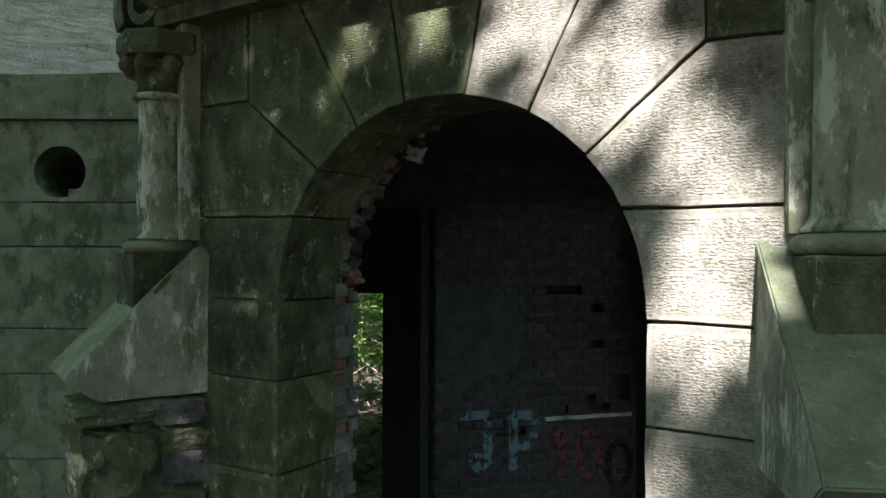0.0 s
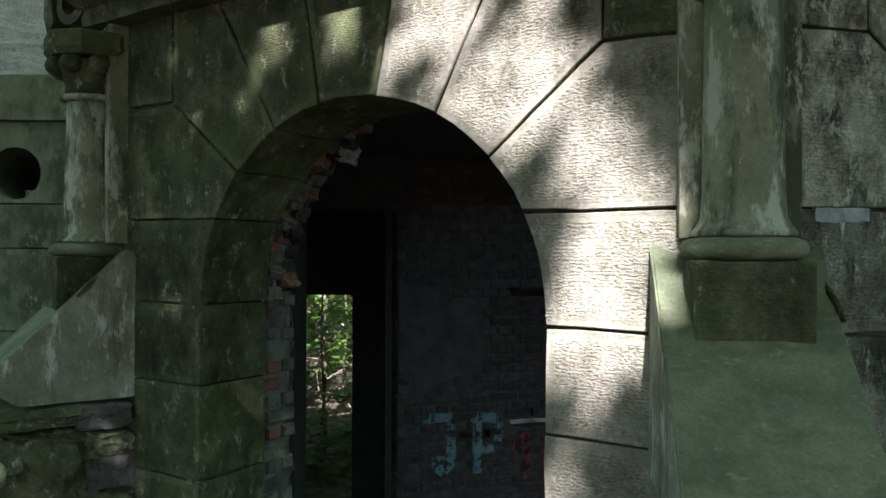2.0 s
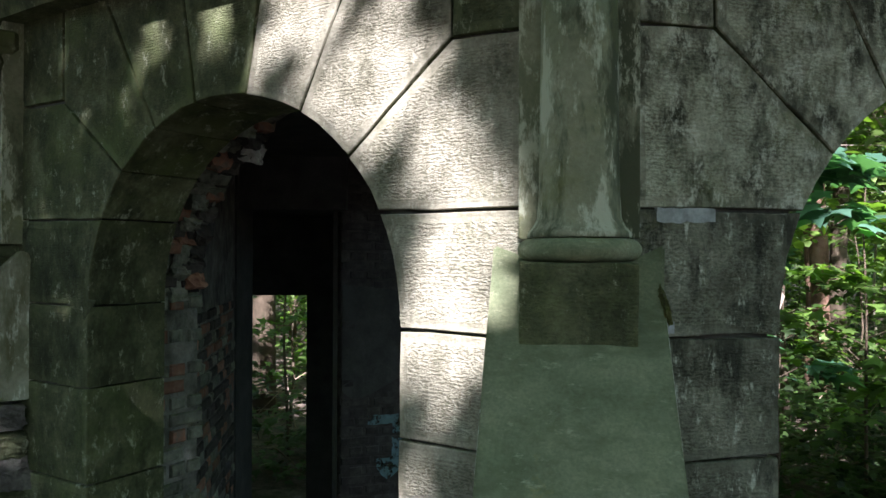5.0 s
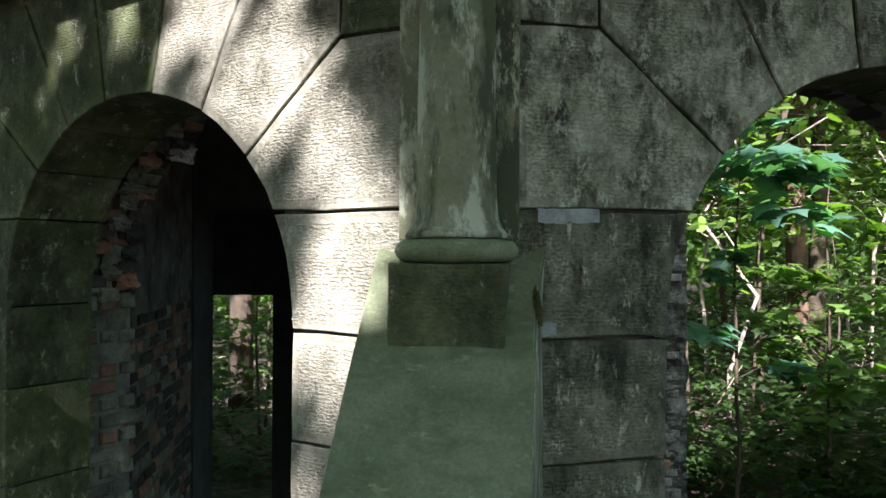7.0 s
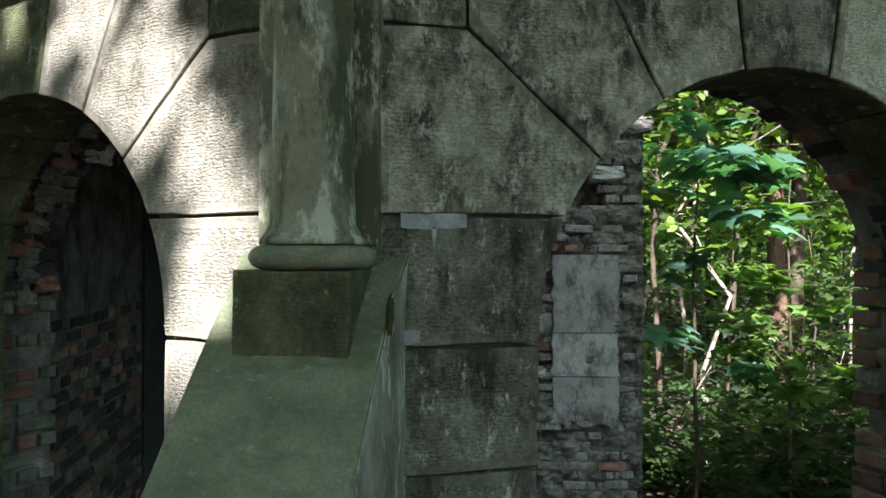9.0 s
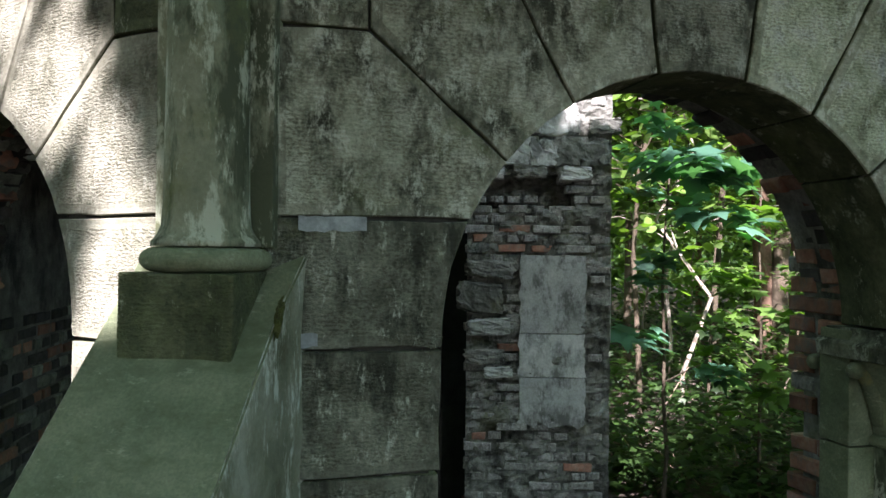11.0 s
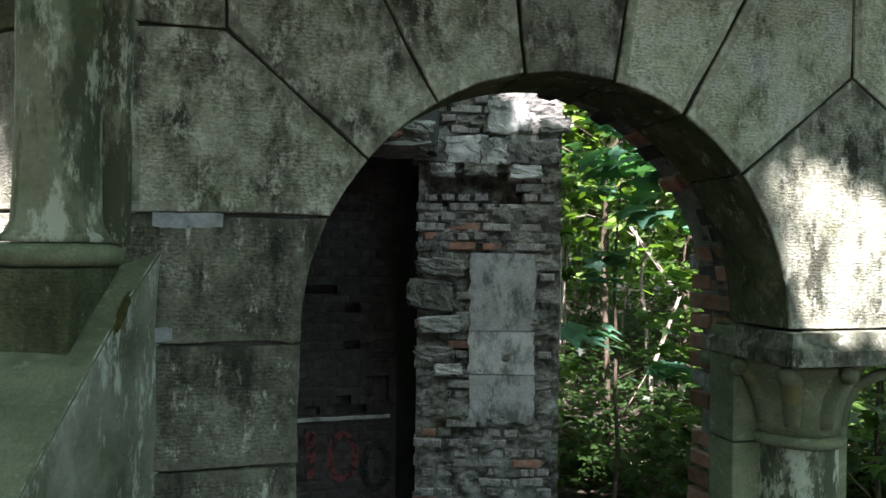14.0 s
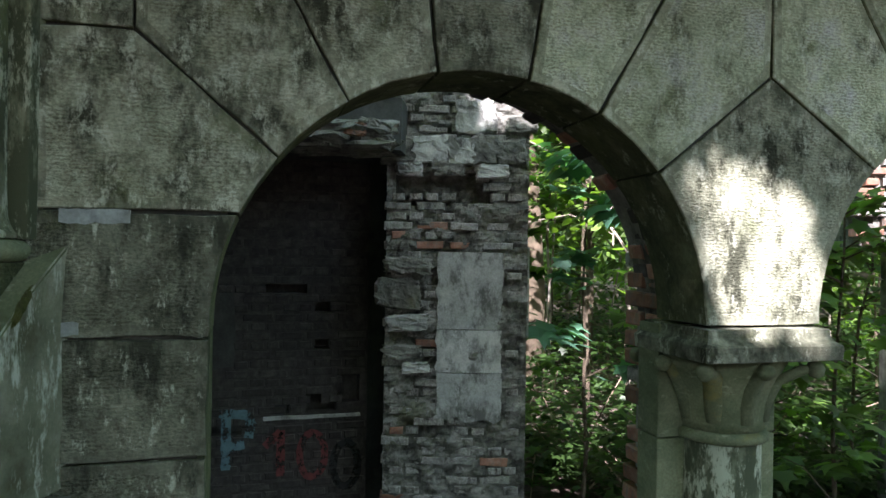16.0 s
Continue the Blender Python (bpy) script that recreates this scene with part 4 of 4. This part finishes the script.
    part("crown", leaves("crown", spots, MAPLE, mat), [], ob)
    return ob


def far_tree(x, y, height, seed, radius, bark=BARK, crown=True):
    r = random.Random(seed)
    base = Vector((x, y, ground_z(x, y) - 0.1))
    ob = thing("tree", None, [], Matrix.Translation(base), "tall woodland tree with a straight trunk and leafy crown", "tree", "tall trees in the woods")
    bm = bmesh.new()
    pts = [Vector((r.gauss(0, 0.08) * i, r.gauss(0, 0.05) * i, height * i / 7)) for i in range(8)]
    limb(bm, pts, [radius * (1.15 - 0.12 * i) for i in range(8)], 10)
    part("trunk", bm, [bark], ob)
    bm = bmesh.new()
    spots = []
    for i in range(40):
        t = r.uniform(0.35, 1.0)
        j = min(6, int(t * 7))
        start = pts[j].lerp(pts[j + 1], t * 7 - j)
        a = r.uniform(0, math.tau)
        reach = r.uniform(0.8, 2.6)
        end = start + Vector((math.cos(a) * reach, math.sin(a) * reach, reach * r.uniform(-0.1, 0.5)))
        limb(bm, [start, start.lerp(end, 0.5) + Vector((0, 0, 0.15)), end], [radius * 0.3, radius * 0.2, 0.01], 5)
        for k in range(30):
            q = start.lerp(end, r.uniform(0.3, 1.1)) + Vector((r.gauss(0, 0.35), r.gauss(0, 0.35), r.gauss(0, 0.25)))
            spots.append((q, r.uniform(0.12, 0.26), r.gauss(0, 0.6), r.uniform(0, math.tau), r.gauss(0, 0.5)))
    tagged(part("branch_work", bm, [bark], ob), kind="stuff")
    if crown:
        part("crown", leaves("crown", spots, OVAL, LEAF_FAR), [], ob)
    return ob


sapling(3.5, 6.3, 3.6, 11, 0.2, 130, 0.7, mat=LEAF_BLUE, thick=0.022, label="slender young maple, broad leaves tinted blue-green for sky sheen", sprays=(((3.55, 5.75, 2.35), 0.5, 80), ((3.7, 5.9, 2.0), 0.35, 26), ((3.05, 6.3, 1.0), 0.35, 26)))
sapling(4.75, 4.7, 2.9, 41, 0.17, 220, 0.7, sprays=(((4.3, 4.7, 1.5), 0.4, 36), ((4.4, 4.6, 1.0), 0.4, 36), ((4.3, 4.9, 2.1), 0.3, 26)))
sapling(5.7, 4.9, 2.2, 42, 0.17, 240, 0.8)
sapling(2.9, 6.9, 3.4, 12, 0.17, 220, 0.8, thick=0.02)
sapling(4.4, 6.6, 3.2, 13, 0.18, 260, 0.9, thick=0.02)
sapling(5.2, 6.7, 2.7, 14, 0.17, 260, 0.9)
sapling(6.2, 7.2, 3.8, 15, 0.18, 300, 1.0)
sapling(-1.2, 9.0, 3.6, 16, 0.15, 130, 0.8)
sapling(-0.35, 9.6, 3.2, 17, 0.15, 130, 0.8)
rt = random.Random(21)
for i in range(26):
    y = rt.uniform(8.5, 20)
    x = rt.uniform(-0.5, 0.75) * y + 1.5
    sapling(x, y, rt.uniform(2.2, 5.0), 100 + i, 0.16, 260, 1.1, thick=0.025)
for i in range(22):
    y = rt.uniform(11, 34)
    x = rt.uniform(-0.55, 0.75) * y + 1.0
    far_tree(x, y, rt.uniform(9, 15), 300 + i, rt.uniform(0.07, 0.2), PINE_BARK if i % 4 == 0 else BARK)


far_tree(7.0, 12.6, 13, 501, 0.15, PINE_BARK)
far_tree(5.6, 10.8, 12, 502, 0.05, BARK)
far_tree(4.9, 13.5, 12, 503, 0.07, BARK)
far_tree(7.6, 14.5, 12, 504, 0.06, PINE_BARK)
far_tree(4.2, 9.8, 9, 505, 0.035, BARK)


# thin stems whose pale bark stands in for sunlight on far trunks
PALE_BARK = surface("pale_sunlit_bark", [(0.2, 0.16, 0.13), (0.36, 0.3, 0.25), (0.5, 0.44, 0.38)], (0.1, 0.08, 0.06), (0.52, 0.66), bump=0.6, bump_dist=0.01)
rs = random.Random(61)
for i in range(16):
    y = rs.uniform(9.5, 19)
    far_tree(1.4 + rs.uniform(0.12, 0.72) * y, y, rs.uniform(7, 11), 600 + i, rs.uniform(0.02, 0.045), PALE_BARK)


def undergrowth():
    """Low maples and herbs: flat sprays of leaves in clumps, with gaps down to the litter."""
    r = random.Random(31)
    near, far = [], []
    for i in range(4300):
        y = 6.3 + 22 * r.random() ** 1.7
        x = r.uniform(-0.7, 0.85) * y + 1.0
        if (-3.2 < x < 3.1 and y < 7.9) or (-2.2 < x < -0.3 and 10 < y < 13.5 and r.random() < 0.8) or noise.noise((x * 0.5, y * 0.5, 8.0)) > 0.4:
            continue
        h = 0.08 + abs(r.gauss(0, 0.3 + 0.03 * y))
        reach = r.uniform(0.15, 0.4) * (0.8 + y / 25)
        size = r.uniform(0.07, 0.15) * (0.85 + y / 40)
        for k in range(16):
            a, d = r.uniform(0, math.tau), reach * math.sqrt(r.random())
            p = Vector((x + d * math.cos(a), y + d * math.sin(a), ground_z(x, y) + max(0.02, h - 0.5 * d * d + r.gauss(0, 0.04))))
            (near if y < 13 else far).append((p, size * r.uniform(0.6, 1.2), r.gauss(-0.2, 0.28), a + r.gauss(0, 0.5) - math.pi / 2, r.gauss(0, 0.25)))
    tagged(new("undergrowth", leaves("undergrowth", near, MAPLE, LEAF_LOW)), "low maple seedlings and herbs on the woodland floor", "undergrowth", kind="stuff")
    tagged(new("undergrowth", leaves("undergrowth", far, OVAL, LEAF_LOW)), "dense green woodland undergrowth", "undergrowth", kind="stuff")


undergrowth()


def wood_edge():
    r = random.Random(33)
    spots = []
    for i in range(52000):
        a = r.uniform(-0.95, 0.95)
        d = r.uniform(17, 46)
        x, y = 1 + d * math.sin(a), d * math.cos(a)
        spots.append((Vector((x, y, r.uniform(0.0, 0.42 * d))), r.uniform(0.009, 0.02) * d, r.gauss(0.6, 0.6), r.uniform(0, math.tau), r.gauss(0, 0.6)))
    return tagged(new("foliage", leaves("foliage", spots, OVAL, LEAF_FAR)), "green woodland foliage far behind the ruin", "foliage", kind="stuff")


wood_edge()


def open_sky(p):
    """Gaps in the crowns that let the sun down to the litter behind the ruin."""
    q = p - SUN * ((p.z + 0.8) / SUN.z)
    if -2.6 < q.x < 0.4 and 10.2 < q.y < 16:
        return True
    return 2.6 < q.x < 9.0 and 8.5 < q.y < 17 and noise.noise((q.x * 1.3, q.y * 1.3, 6.0)) > 0.18


def overhead():
    """Leaf clumps added above head height to shade the woods, with gaps."""
    r = random.Random(35)
    spots = []
    for i in range(4000):
        x, y = r.uniform(-16, 22), r.uniform(-1.0, 38)
        if noise.noise((x * 0.9, y * 0.9, 2.0)) > (0.06 if y < 11 else -0.08) or (1.0 < x < 5.0 and y < 8.0):
            continue
        z = r.uniform(6.5, 11) + 0.1 * y
        if open_sky(Vector((x, y, z))):
            continue
        for k in range(10):
            spots.append((Vector((x + r.gauss(0, 0.6), y + r.gauss(0, 0.6), z + r.gauss(0, 0.3))), r.uniform(0.3, 0.6), r.gauss(0.2, 0.4), r.uniform(0, math.tau), r.gauss(0, 0.4)))
    return tagged(new("canopy", leaves("canopy", spots, OVAL, LEAF_FAR)), "leafy green clumps overhead, added to shade the woods", "canopy", kind="stuff")


overhead()


def litter():
    """Dead twigs and pale sticks that lie and stand among the undergrowth."""
    r = random.Random(36)
    bm = bmesh.new()
    for i in range(420):
        y = 7.2 + 14 * r.random()
        x = r.uniform(-0.45, 0.7) * y + 1.0
        if -2.0 < x < 3.1 and y < 7.8:
            continue
        p = Vector((x, y, ground_z(x, y) + r.uniform(0, 0.3)))
        d = Vector((r.gauss(0, 1), r.gauss(0, 1), r.gauss(0.3, 0.6))).normalized() * r.uniform(0.3, 1.3)
        limb(bm, [p, p + d * 0.5 + Vector((0, 0, r.uniform(-0.05, 0.1))), p + d], [0.012, 0.01, 0.004], 4)
    return thing("dead_twigs", bm, [TWIG], None, "pale dead twigs among the undergrowth", "twigs", kind="stuff")


TWIG = surface("pale_twig", [(0.2, 0.15, 0.11), (0.34, 0.26, 0.2), (0.45, 0.37, 0.3)], (0.15, 0.11, 0.08), bump=0.4, vary=0)
litter()


def far_woods():
    """A curved sheet of dark woodland beyond the last trees."""
    mat = surface("far_woodland", [(0.012, 0.03, 0.008), (0.03, 0.065, 0.018), (0.06, 0.11, 0.03)], (0.01, 0.02, 0.006), big=0.25, grain=1.2, vary=0, bump=0.0)
    bm = bmesh.new()
    prev = None
    for i in range(73):
        a = math.tau * i / 72
        lo, hi = bm.verts.new((62 * math.sin(a), 62 * math.cos(a), -3)), bm.verts.new((62 * math.sin(a), 62 * math.cos(a), 17 + 3 * noise.noise((math.sin(a) * 9, math.cos(a) * 9, 0))))
        if prev:
            bm.faces.new((prev[0], lo, hi, prev[1]))
        prev = (lo, hi)
    return thing("backdrop", bm, [mat], None, "distant dark green woodland", "woodland", kind="structure")


far_woods()


# unseen trees added behind the path, whose crowns shade the ruin
def meets(m, p, y):
    """Where the sunbeam through p meets the plane y of a frame: along and up."""
    inv = m.inverted()
    q, d = inv @ p, inv.to_3x3() @ SUN
    k = q - d * ((q.y - y) / d.y)
    return k.x, k.z


def lit_patch(p):
    """Whether the crowns are open at p: gaps over the arch with the sunlit stones, closed elsewhere but for flecks."""
    if open_sky(p):
        return True
    s1, z1 = meets(CORNER_M, p, -0.28)
    s2, z2 = meets(CORNER_M, p, -0.12)
    if (abs(s1) < 0.27 and z1 < 1.42) or (abs(s2) < 0.04 and 1.3 < z2 < 2.8):
        return False
    u, z = meets(SIDE_A, p, 0.0)
    if math.hypot(u - UA, z - SPRING) < (0.55 if u > UA else RA - 0.01) or (-RA < u - UA < 0.55 and -0.2 < z < SPRING):
        return False
    if -2.7 < u < 0.06 and z > -0.2:
        edge = 0.06 - 0.75 * max(0.0, z - 1.68)
        n = noise.noise((u * 8.5 - z * 2.3, z * 2.8, 3.7)) + 0.35 * noise.noise((u * 21.0 - z * 5.0, z * 7.0, 1.3))
        if -1.25 < u < edge and z > (0.6 if u > -0.75 else 0.78):
            return n > (-0.75 if u > -0.46 and 1.12 < z < 1.7 else -0.2 if z < 1.1 else -0.46 if u > -0.5 else -0.38)
        if u <= -1.2 and z > 1.85:
            return noise.noise((u * 10.0 - z * 3.0, z * 3.0, 7.1)) > -0.14 + 0.12 * (-1.2 - u)
        if -0.75 < u < -0.2 and 0.35 < z <= 0.9:
            return n > 0.25
        return n > 0.4 and z > 1.2
    u, z = meets(SIDE_B, p, 0.0)
    if 0.0 < u < 4.4 and -0.2 < z < 3.2:
        if math.hypot(u - UB, z - SPRING) < RB - 0.025 or math.hypot(u - UC, z - SPRING) < RC:
            return False
        return (1.98 < u < 2.72 and 1.15 < z < 1.95) or (2.2 < u < 2.34 and 0.45 < z < 0.86)
    x, z = meets(Matrix.Identity(4), p, 5.2)
    if 2.3 < x < 3.15 and z > 3.05:
        return noise.noise((x * 5.0, z * 5.0, 1.0)) > 0.3
    if 2.3 < x < 7.5 and z > (1.4 if x > 3.15 else 3.05):
        return noise.noise((x * 2.5, z * 2.5, 1.0)) > -0.15
    if z < 3.6:
        return False
    return noise.noise((p.x * 1.5, p.y * 1.5, 5.0)) > 0.0


SHADE = [(-3.6, -3.0, 8.5), (1.75, -5.2, 9.5), (4.2, -3.0, 9.0), (-6.8, -1.5, 9.0), (7.0, -1.0, 9.0)]


def shade_trees():
    """Unseen broadleaf trees added over the path, their gaps shaping light on the ruin."""
    r = random.Random(400)
    crowns = [[] for _ in SHADE]
    twigs = [[] for _ in SHADE]
    for i in range(5600):
        if i % 7 == 0:
            target = Vector((r.uniform(0.2, 2.2), r.uniform(1.2, 2.2), r.uniform(0.3, 2.8)))
        elif i % 7 == 2:
            target = Vector((r.uniform(0.5, 3.0), r.uniform(5.4, 6.4), r.uniform(-0.2, 2.5)))
        elif i % 7 == 1:
            target = Vector((r.uniform(-6.0, -1.4), 5.2, r.uniform(0.3, 3.8)))
        elif i % 3 == 0:
            target = Vector((r.uniform(-6, 7), r.uniform(-2.5, 3.0), 0))
        else:
            target = Vector((r.uniform(-5.5, 6), r.uniform(2.0, 6.5), r.uniform(-0.3, 3.4)))
        centre = target + SUN * (r.uniform(7.0, 11.0))
        k = min(range(len(SHADE)), key=lambda n: (SHADE[n][0] - centre.x) ** 2 + (SHADE[n][1] - centre.y) ** 2)
        if i % 5 == 0:
            twigs[k].append(centre)
        for n in range(11):
            q = centre + Vector((r.gauss(0, 0.28), r.gauss(0, 0.28), r.gauss(0, 0.2)))
            if not lit_patch(q):
                crowns[k].append((q, r.uniform(0.16, 0.3), r.gauss(0.3, 0.5), r.uniform(0, math.tau), r.gauss(0, 0.5)))
    for k, (x, y, h) in enumerate(SHADE):
        base = Vector((x, y, ground_z(x, y) - 0.1))
        ob = thing("tree", None, [], Matrix.Translation(base), "unseen tall broadleaf tree with a wide crown, added to shade the ruin", "tree", "tall trees in the woods")
        pts = [Vector((r.gauss(0, 0.05) * i, r.gauss(0, 0.05) * i, h * i / 7)) for i in range(8)]
        bm = bmesh.new()
        limb(bm, pts, [0.2 * (1.15 - 0.13 * i) for i in range(8)], 12)
        part("trunk", bm, [BARK], ob)
        bm = bmesh.new()
        for c in twigs[k]:
            end = c - base
            start = pts[r.randint(3, 7)]
            if not any(lit_patch(base + start.lerp(end, f)) for f in (0.2, 0.3, 0.4, 0.5, 0.6, 0.7, 0.8, 0.9, 1.0)):
                limb(bm, [start, start.lerp(end, 0.5) + Vector((0, 0, 0.2)), end], [0.05, 0.03, 0.008], 5)
        tagged(part("branch_work", bm, [BARK], ob), kind="stuff")
        part("crown", leaves("crown", [(q - base, *rest) for q, *rest in crowns[k]], MAPLE, LEAF), [], ob)


shade_trees()


# ---- pieces: stone blocks and bricks ----
for wall, poly, depth in STONE_BLOCKS:
    cu, cz = sum(p[0] for p in poly) / len(poly), sum(p[1] for p in poly) / len(poly)
    # upper corner block goes mossy too, its dark tone partly standing for shade
    mossy = wall == wall_a and (cu < -1.2 or (cu > -0.36 and cz > 2.2))
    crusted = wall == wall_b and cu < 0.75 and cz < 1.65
    algae = wall == wall_b and cu > 1.5 and cz > 1.85
    if algae:
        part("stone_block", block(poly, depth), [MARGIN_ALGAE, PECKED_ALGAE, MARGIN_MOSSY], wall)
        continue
    # third slot: dark mossy stone that also carries the reveals' shade
    face = [MARGIN_MOSSY, PECKED_MOSSY] if mossy else [MARGIN_CRUST, PECKED_CRUST] if crusted else [MARGIN, PECKED_SHADE_SIDE] if wall == wall_b else [MARGIN_ARCH, PECKED]
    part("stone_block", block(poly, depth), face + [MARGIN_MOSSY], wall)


def brick_mesh(name, l, h, d, mat, seed):
    """One worn brick, its front at y = 0, long side along x."""
    r = random.Random(seed)
    bm = bmesh.new()
    j = lambda s: r.uniform(-s, s)
    e = 0.008
    out = [(0.004 + j(0.003), 0.004 + j(0.003)), (l - 0.004 + j(0.003), 0.004 + j(0.003)), (l - 0.004 + j(0.003), h - 0.004 + j(0.003)), (0.004 + j(0.003), h - 0.004 + j(0.003))]
    slab(bm, [[(x, d, z) for x, z in out], [(x, e + j(0.003), z) for x, z in out], [(x, j(0.004), z) for x, z in inset(out, 0.007)]])
    bmesh.ops.recalc_face_normals(bm, faces=bm.faces)
    return mesh_of(name, bm, mat)


def course_bricks(parent, mats, x0, x1, z0, z1, missing, jitter, seed, h=0.077, l=0.26, depth=0.11, local=None, tooth=0.0):
    """Courses of alternating stretchers and headers over a rectangle of the parent's front."""
    r = random.Random(seed)
    kinds = {}
    for mi, m in enumerate(mats):
        for ln in (l, l / 2):
            kinds[mi, ln] = [brick_mesh("brick", ln - 0.008, h - 0.008, depth, m, seed * 10 + k + mi * 7) for k in range(4)]
    n = int(round((z1 - z0) / h))
    for c in range(n):
        z = z0 + c * h
        x = x0 - (0 if c % 2 or x1 - x0 < 0.5 else l / 4)
        while x < x1 - 0.02:
            ln = l if c % 2 else l / 2
            if r.random() < 0.12:
                ln = l / 2
            if x > x0 - tooth - 0.01 and x + ln < x1 + max(tooth, 0.03) and not missing(x + ln / 2, z + h / 2, r):
                m = pose(x, r.uniform(-jitter, jitter), z + r.uniform(-0.003, 0.003), r.uniform(-60, 60) * jitter, r.uniform(-1, 1) * (1 + 40 * jitter), r.uniform(-1.5, 1.5) * (1 + 60 * jitter)) @ Matrix.Diagonal((r.uniform(0.9 - 4 * jitter, 1), 1, r.uniform(0.95 - 3 * jitter, 1), 1))
                mi = min(len(mats) - 1, int(r.random() ** 2 * len(mats) * 1.2))
                part("brick", r.choice(kinds[mi, ln]), [], parent, matrix=(local @ m) if local else m)
            x += ln


def gone_back(x, z, r):
    return in_hole(x, z) or (0.0 < x < 0.62 and 0.5 < z < 1.32 - 0.3 * (x - 0.3))


bm = bmesh.new()
box(bm, 0.85, -0.018, 0.2, 1.66, 0.05, 0.232, 0.008)
roughen(bm, 0.008, 12, 6)
part("ledge", bm, [PLASTER_GREY], back_wall_ob, "pale mortar ledge")
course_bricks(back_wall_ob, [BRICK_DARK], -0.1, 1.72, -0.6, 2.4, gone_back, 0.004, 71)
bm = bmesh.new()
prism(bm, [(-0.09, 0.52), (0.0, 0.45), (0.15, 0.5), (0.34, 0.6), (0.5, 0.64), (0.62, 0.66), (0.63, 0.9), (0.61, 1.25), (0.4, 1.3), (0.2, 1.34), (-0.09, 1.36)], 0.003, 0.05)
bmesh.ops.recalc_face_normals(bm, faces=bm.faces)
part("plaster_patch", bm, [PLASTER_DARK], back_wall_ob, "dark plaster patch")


def gone_pier(x, z, r):
    if 0.45 < x < 0.92 and 0.45 < z < 1.58:
        return True
    if 2.02 < z < 2.25 and 0.1 < x < 0.75:
        return r.random() < 0.75
    if x < 0.12 and 1.75 < z < 2.3:
        return True
    if 0.0 < x < 0.4 and 0.5 < z < 1.6:
        return r.random() < 0.35
    if x > 0.95 and z > 2.45 and x > 1.15:
        return True
    return r.random() < 0.25


course_bricks(pier_ob, [BRICK_GREY] * 6 + [BRICK_RED, BRICK_GREY], 0.0, 1.16, -0.45, 2.85, gone_pier, 0.02, 72, depth=0.12, tooth=0.03)
# ragged brick rings round the inner side of the arches
def brick_ring(parent, uc, r0, a0, a1, w0, seed, mats):
    r = random.Random(seed)
    kinds = [brick_mesh("brick", 0.122, 0.07, 0.13, m, seed + k) for m in mats for k in range(3)]
    a = a0
    while a < a1:
        if r.random() > 0.15:
            rad = r0 + r.uniform(-0.014, 0.016)
            c, d = math.cos(radians(a)), math.sin(radians(a))
            m = Matrix(((0, c, -d, uc + rad * c), (1, 0, 0, w0 + r.uniform(-0.008, 0.01)), (0, d, c, SPRING + rad * d), (0, 0, 0, 1)))
            part("brick", r.choice(kinds), [], parent, matrix=m)
        a += 5.2


brick_ring(back_a, UA, RA + 0.1, 120, 178, STONE + 0.02, 81, [BRICK_MOSSY, BRICK_DARK, BRICK_RED])
brick_ring(back_a, UA, RA + 0.1, 122, 178, STONE + 0.15, 83, [BRICK_DARK, BRICK_MOSSY, BRICK_DARK])
brick_ring(back_b, UB, RB + 0.066, 4, 85, STONE - 0.03, 82, [BRICK_RED, BRICK_DARK, BRICK_MOSSY])
brick_ring(back_b, UB, RB + 0.066, 4, 85, STONE + 0.09, 84, [BRICK_RED, BRICK_DARK, BRICK_DARK])
part("rubble_stone", rough_stone(0.05, 0.06, 0.04, 5), [PLASTER_GREY], back_a, matrix=pose(UA - 0.545, THICK - 0.04, SPRING + 0.68, 0, 35, 0))
for k in range(22):
    a = radians(118 + 2.9 * k)
    part("rubble_stone", rough_stone(0.04 + 0.012 * (k % 3), 0.05, 0.034, 20 + k, 4), [BRICK_RED if k % 5 == 0 else BRICK_MOSSY if k % 2 else BRICK_DARK], back_a,
         matrix=pose(UA + 0.88 * math.cos(a), THICK - 0.09 - 0.08 * (k % 2), SPRING + 0.88 * math.sin(a), 0, 17 * k, 0))
# ragged brick jambs behind the dressed stones
course_bricks(back_a, [BRICK_MOSSY, BRICK_MOSSY, BRICK_RED], 0.0, THICK - STONE - 0.03, -0.2, 1.75, lambda x, z, r: r.random() < 0.05, 0.006, 73, l=0.2, depth=0.12, tooth=0.05,
              local=pose(UA - RA - 0.105, STONE + 0.01, 0, 0, 0, 90))
course_bricks(back_b, [BRICK_RED, BRICK_GREY], 0.0, THICK - STONE, -0.2, 1.75, lambda x, z, r: r.random() < 0.08, 0.01, 74, l=0.31, depth=0.12,
              local=pose(UB + RB + 0.06, THICK - 0.05, 0, 0, 0, -90))
course_bricks(side_wall, [BRICK_DARK, BRICK_MOSSY, BRICK_RED], 0.0, 2.02, -0.35, 1.3, lambda x, z, r: r.random() < 0.08, 0.006, 75, depth=0.1)
course_bricks(far_pier, [BRICK_GREY, BRICK_RED, BRICK_RED], 0.02, 1.0, 1.7, 2.85, lambda x, z, r: r.random() < 0.12, 0.012, 76, depth=0.12, tooth=0.04)
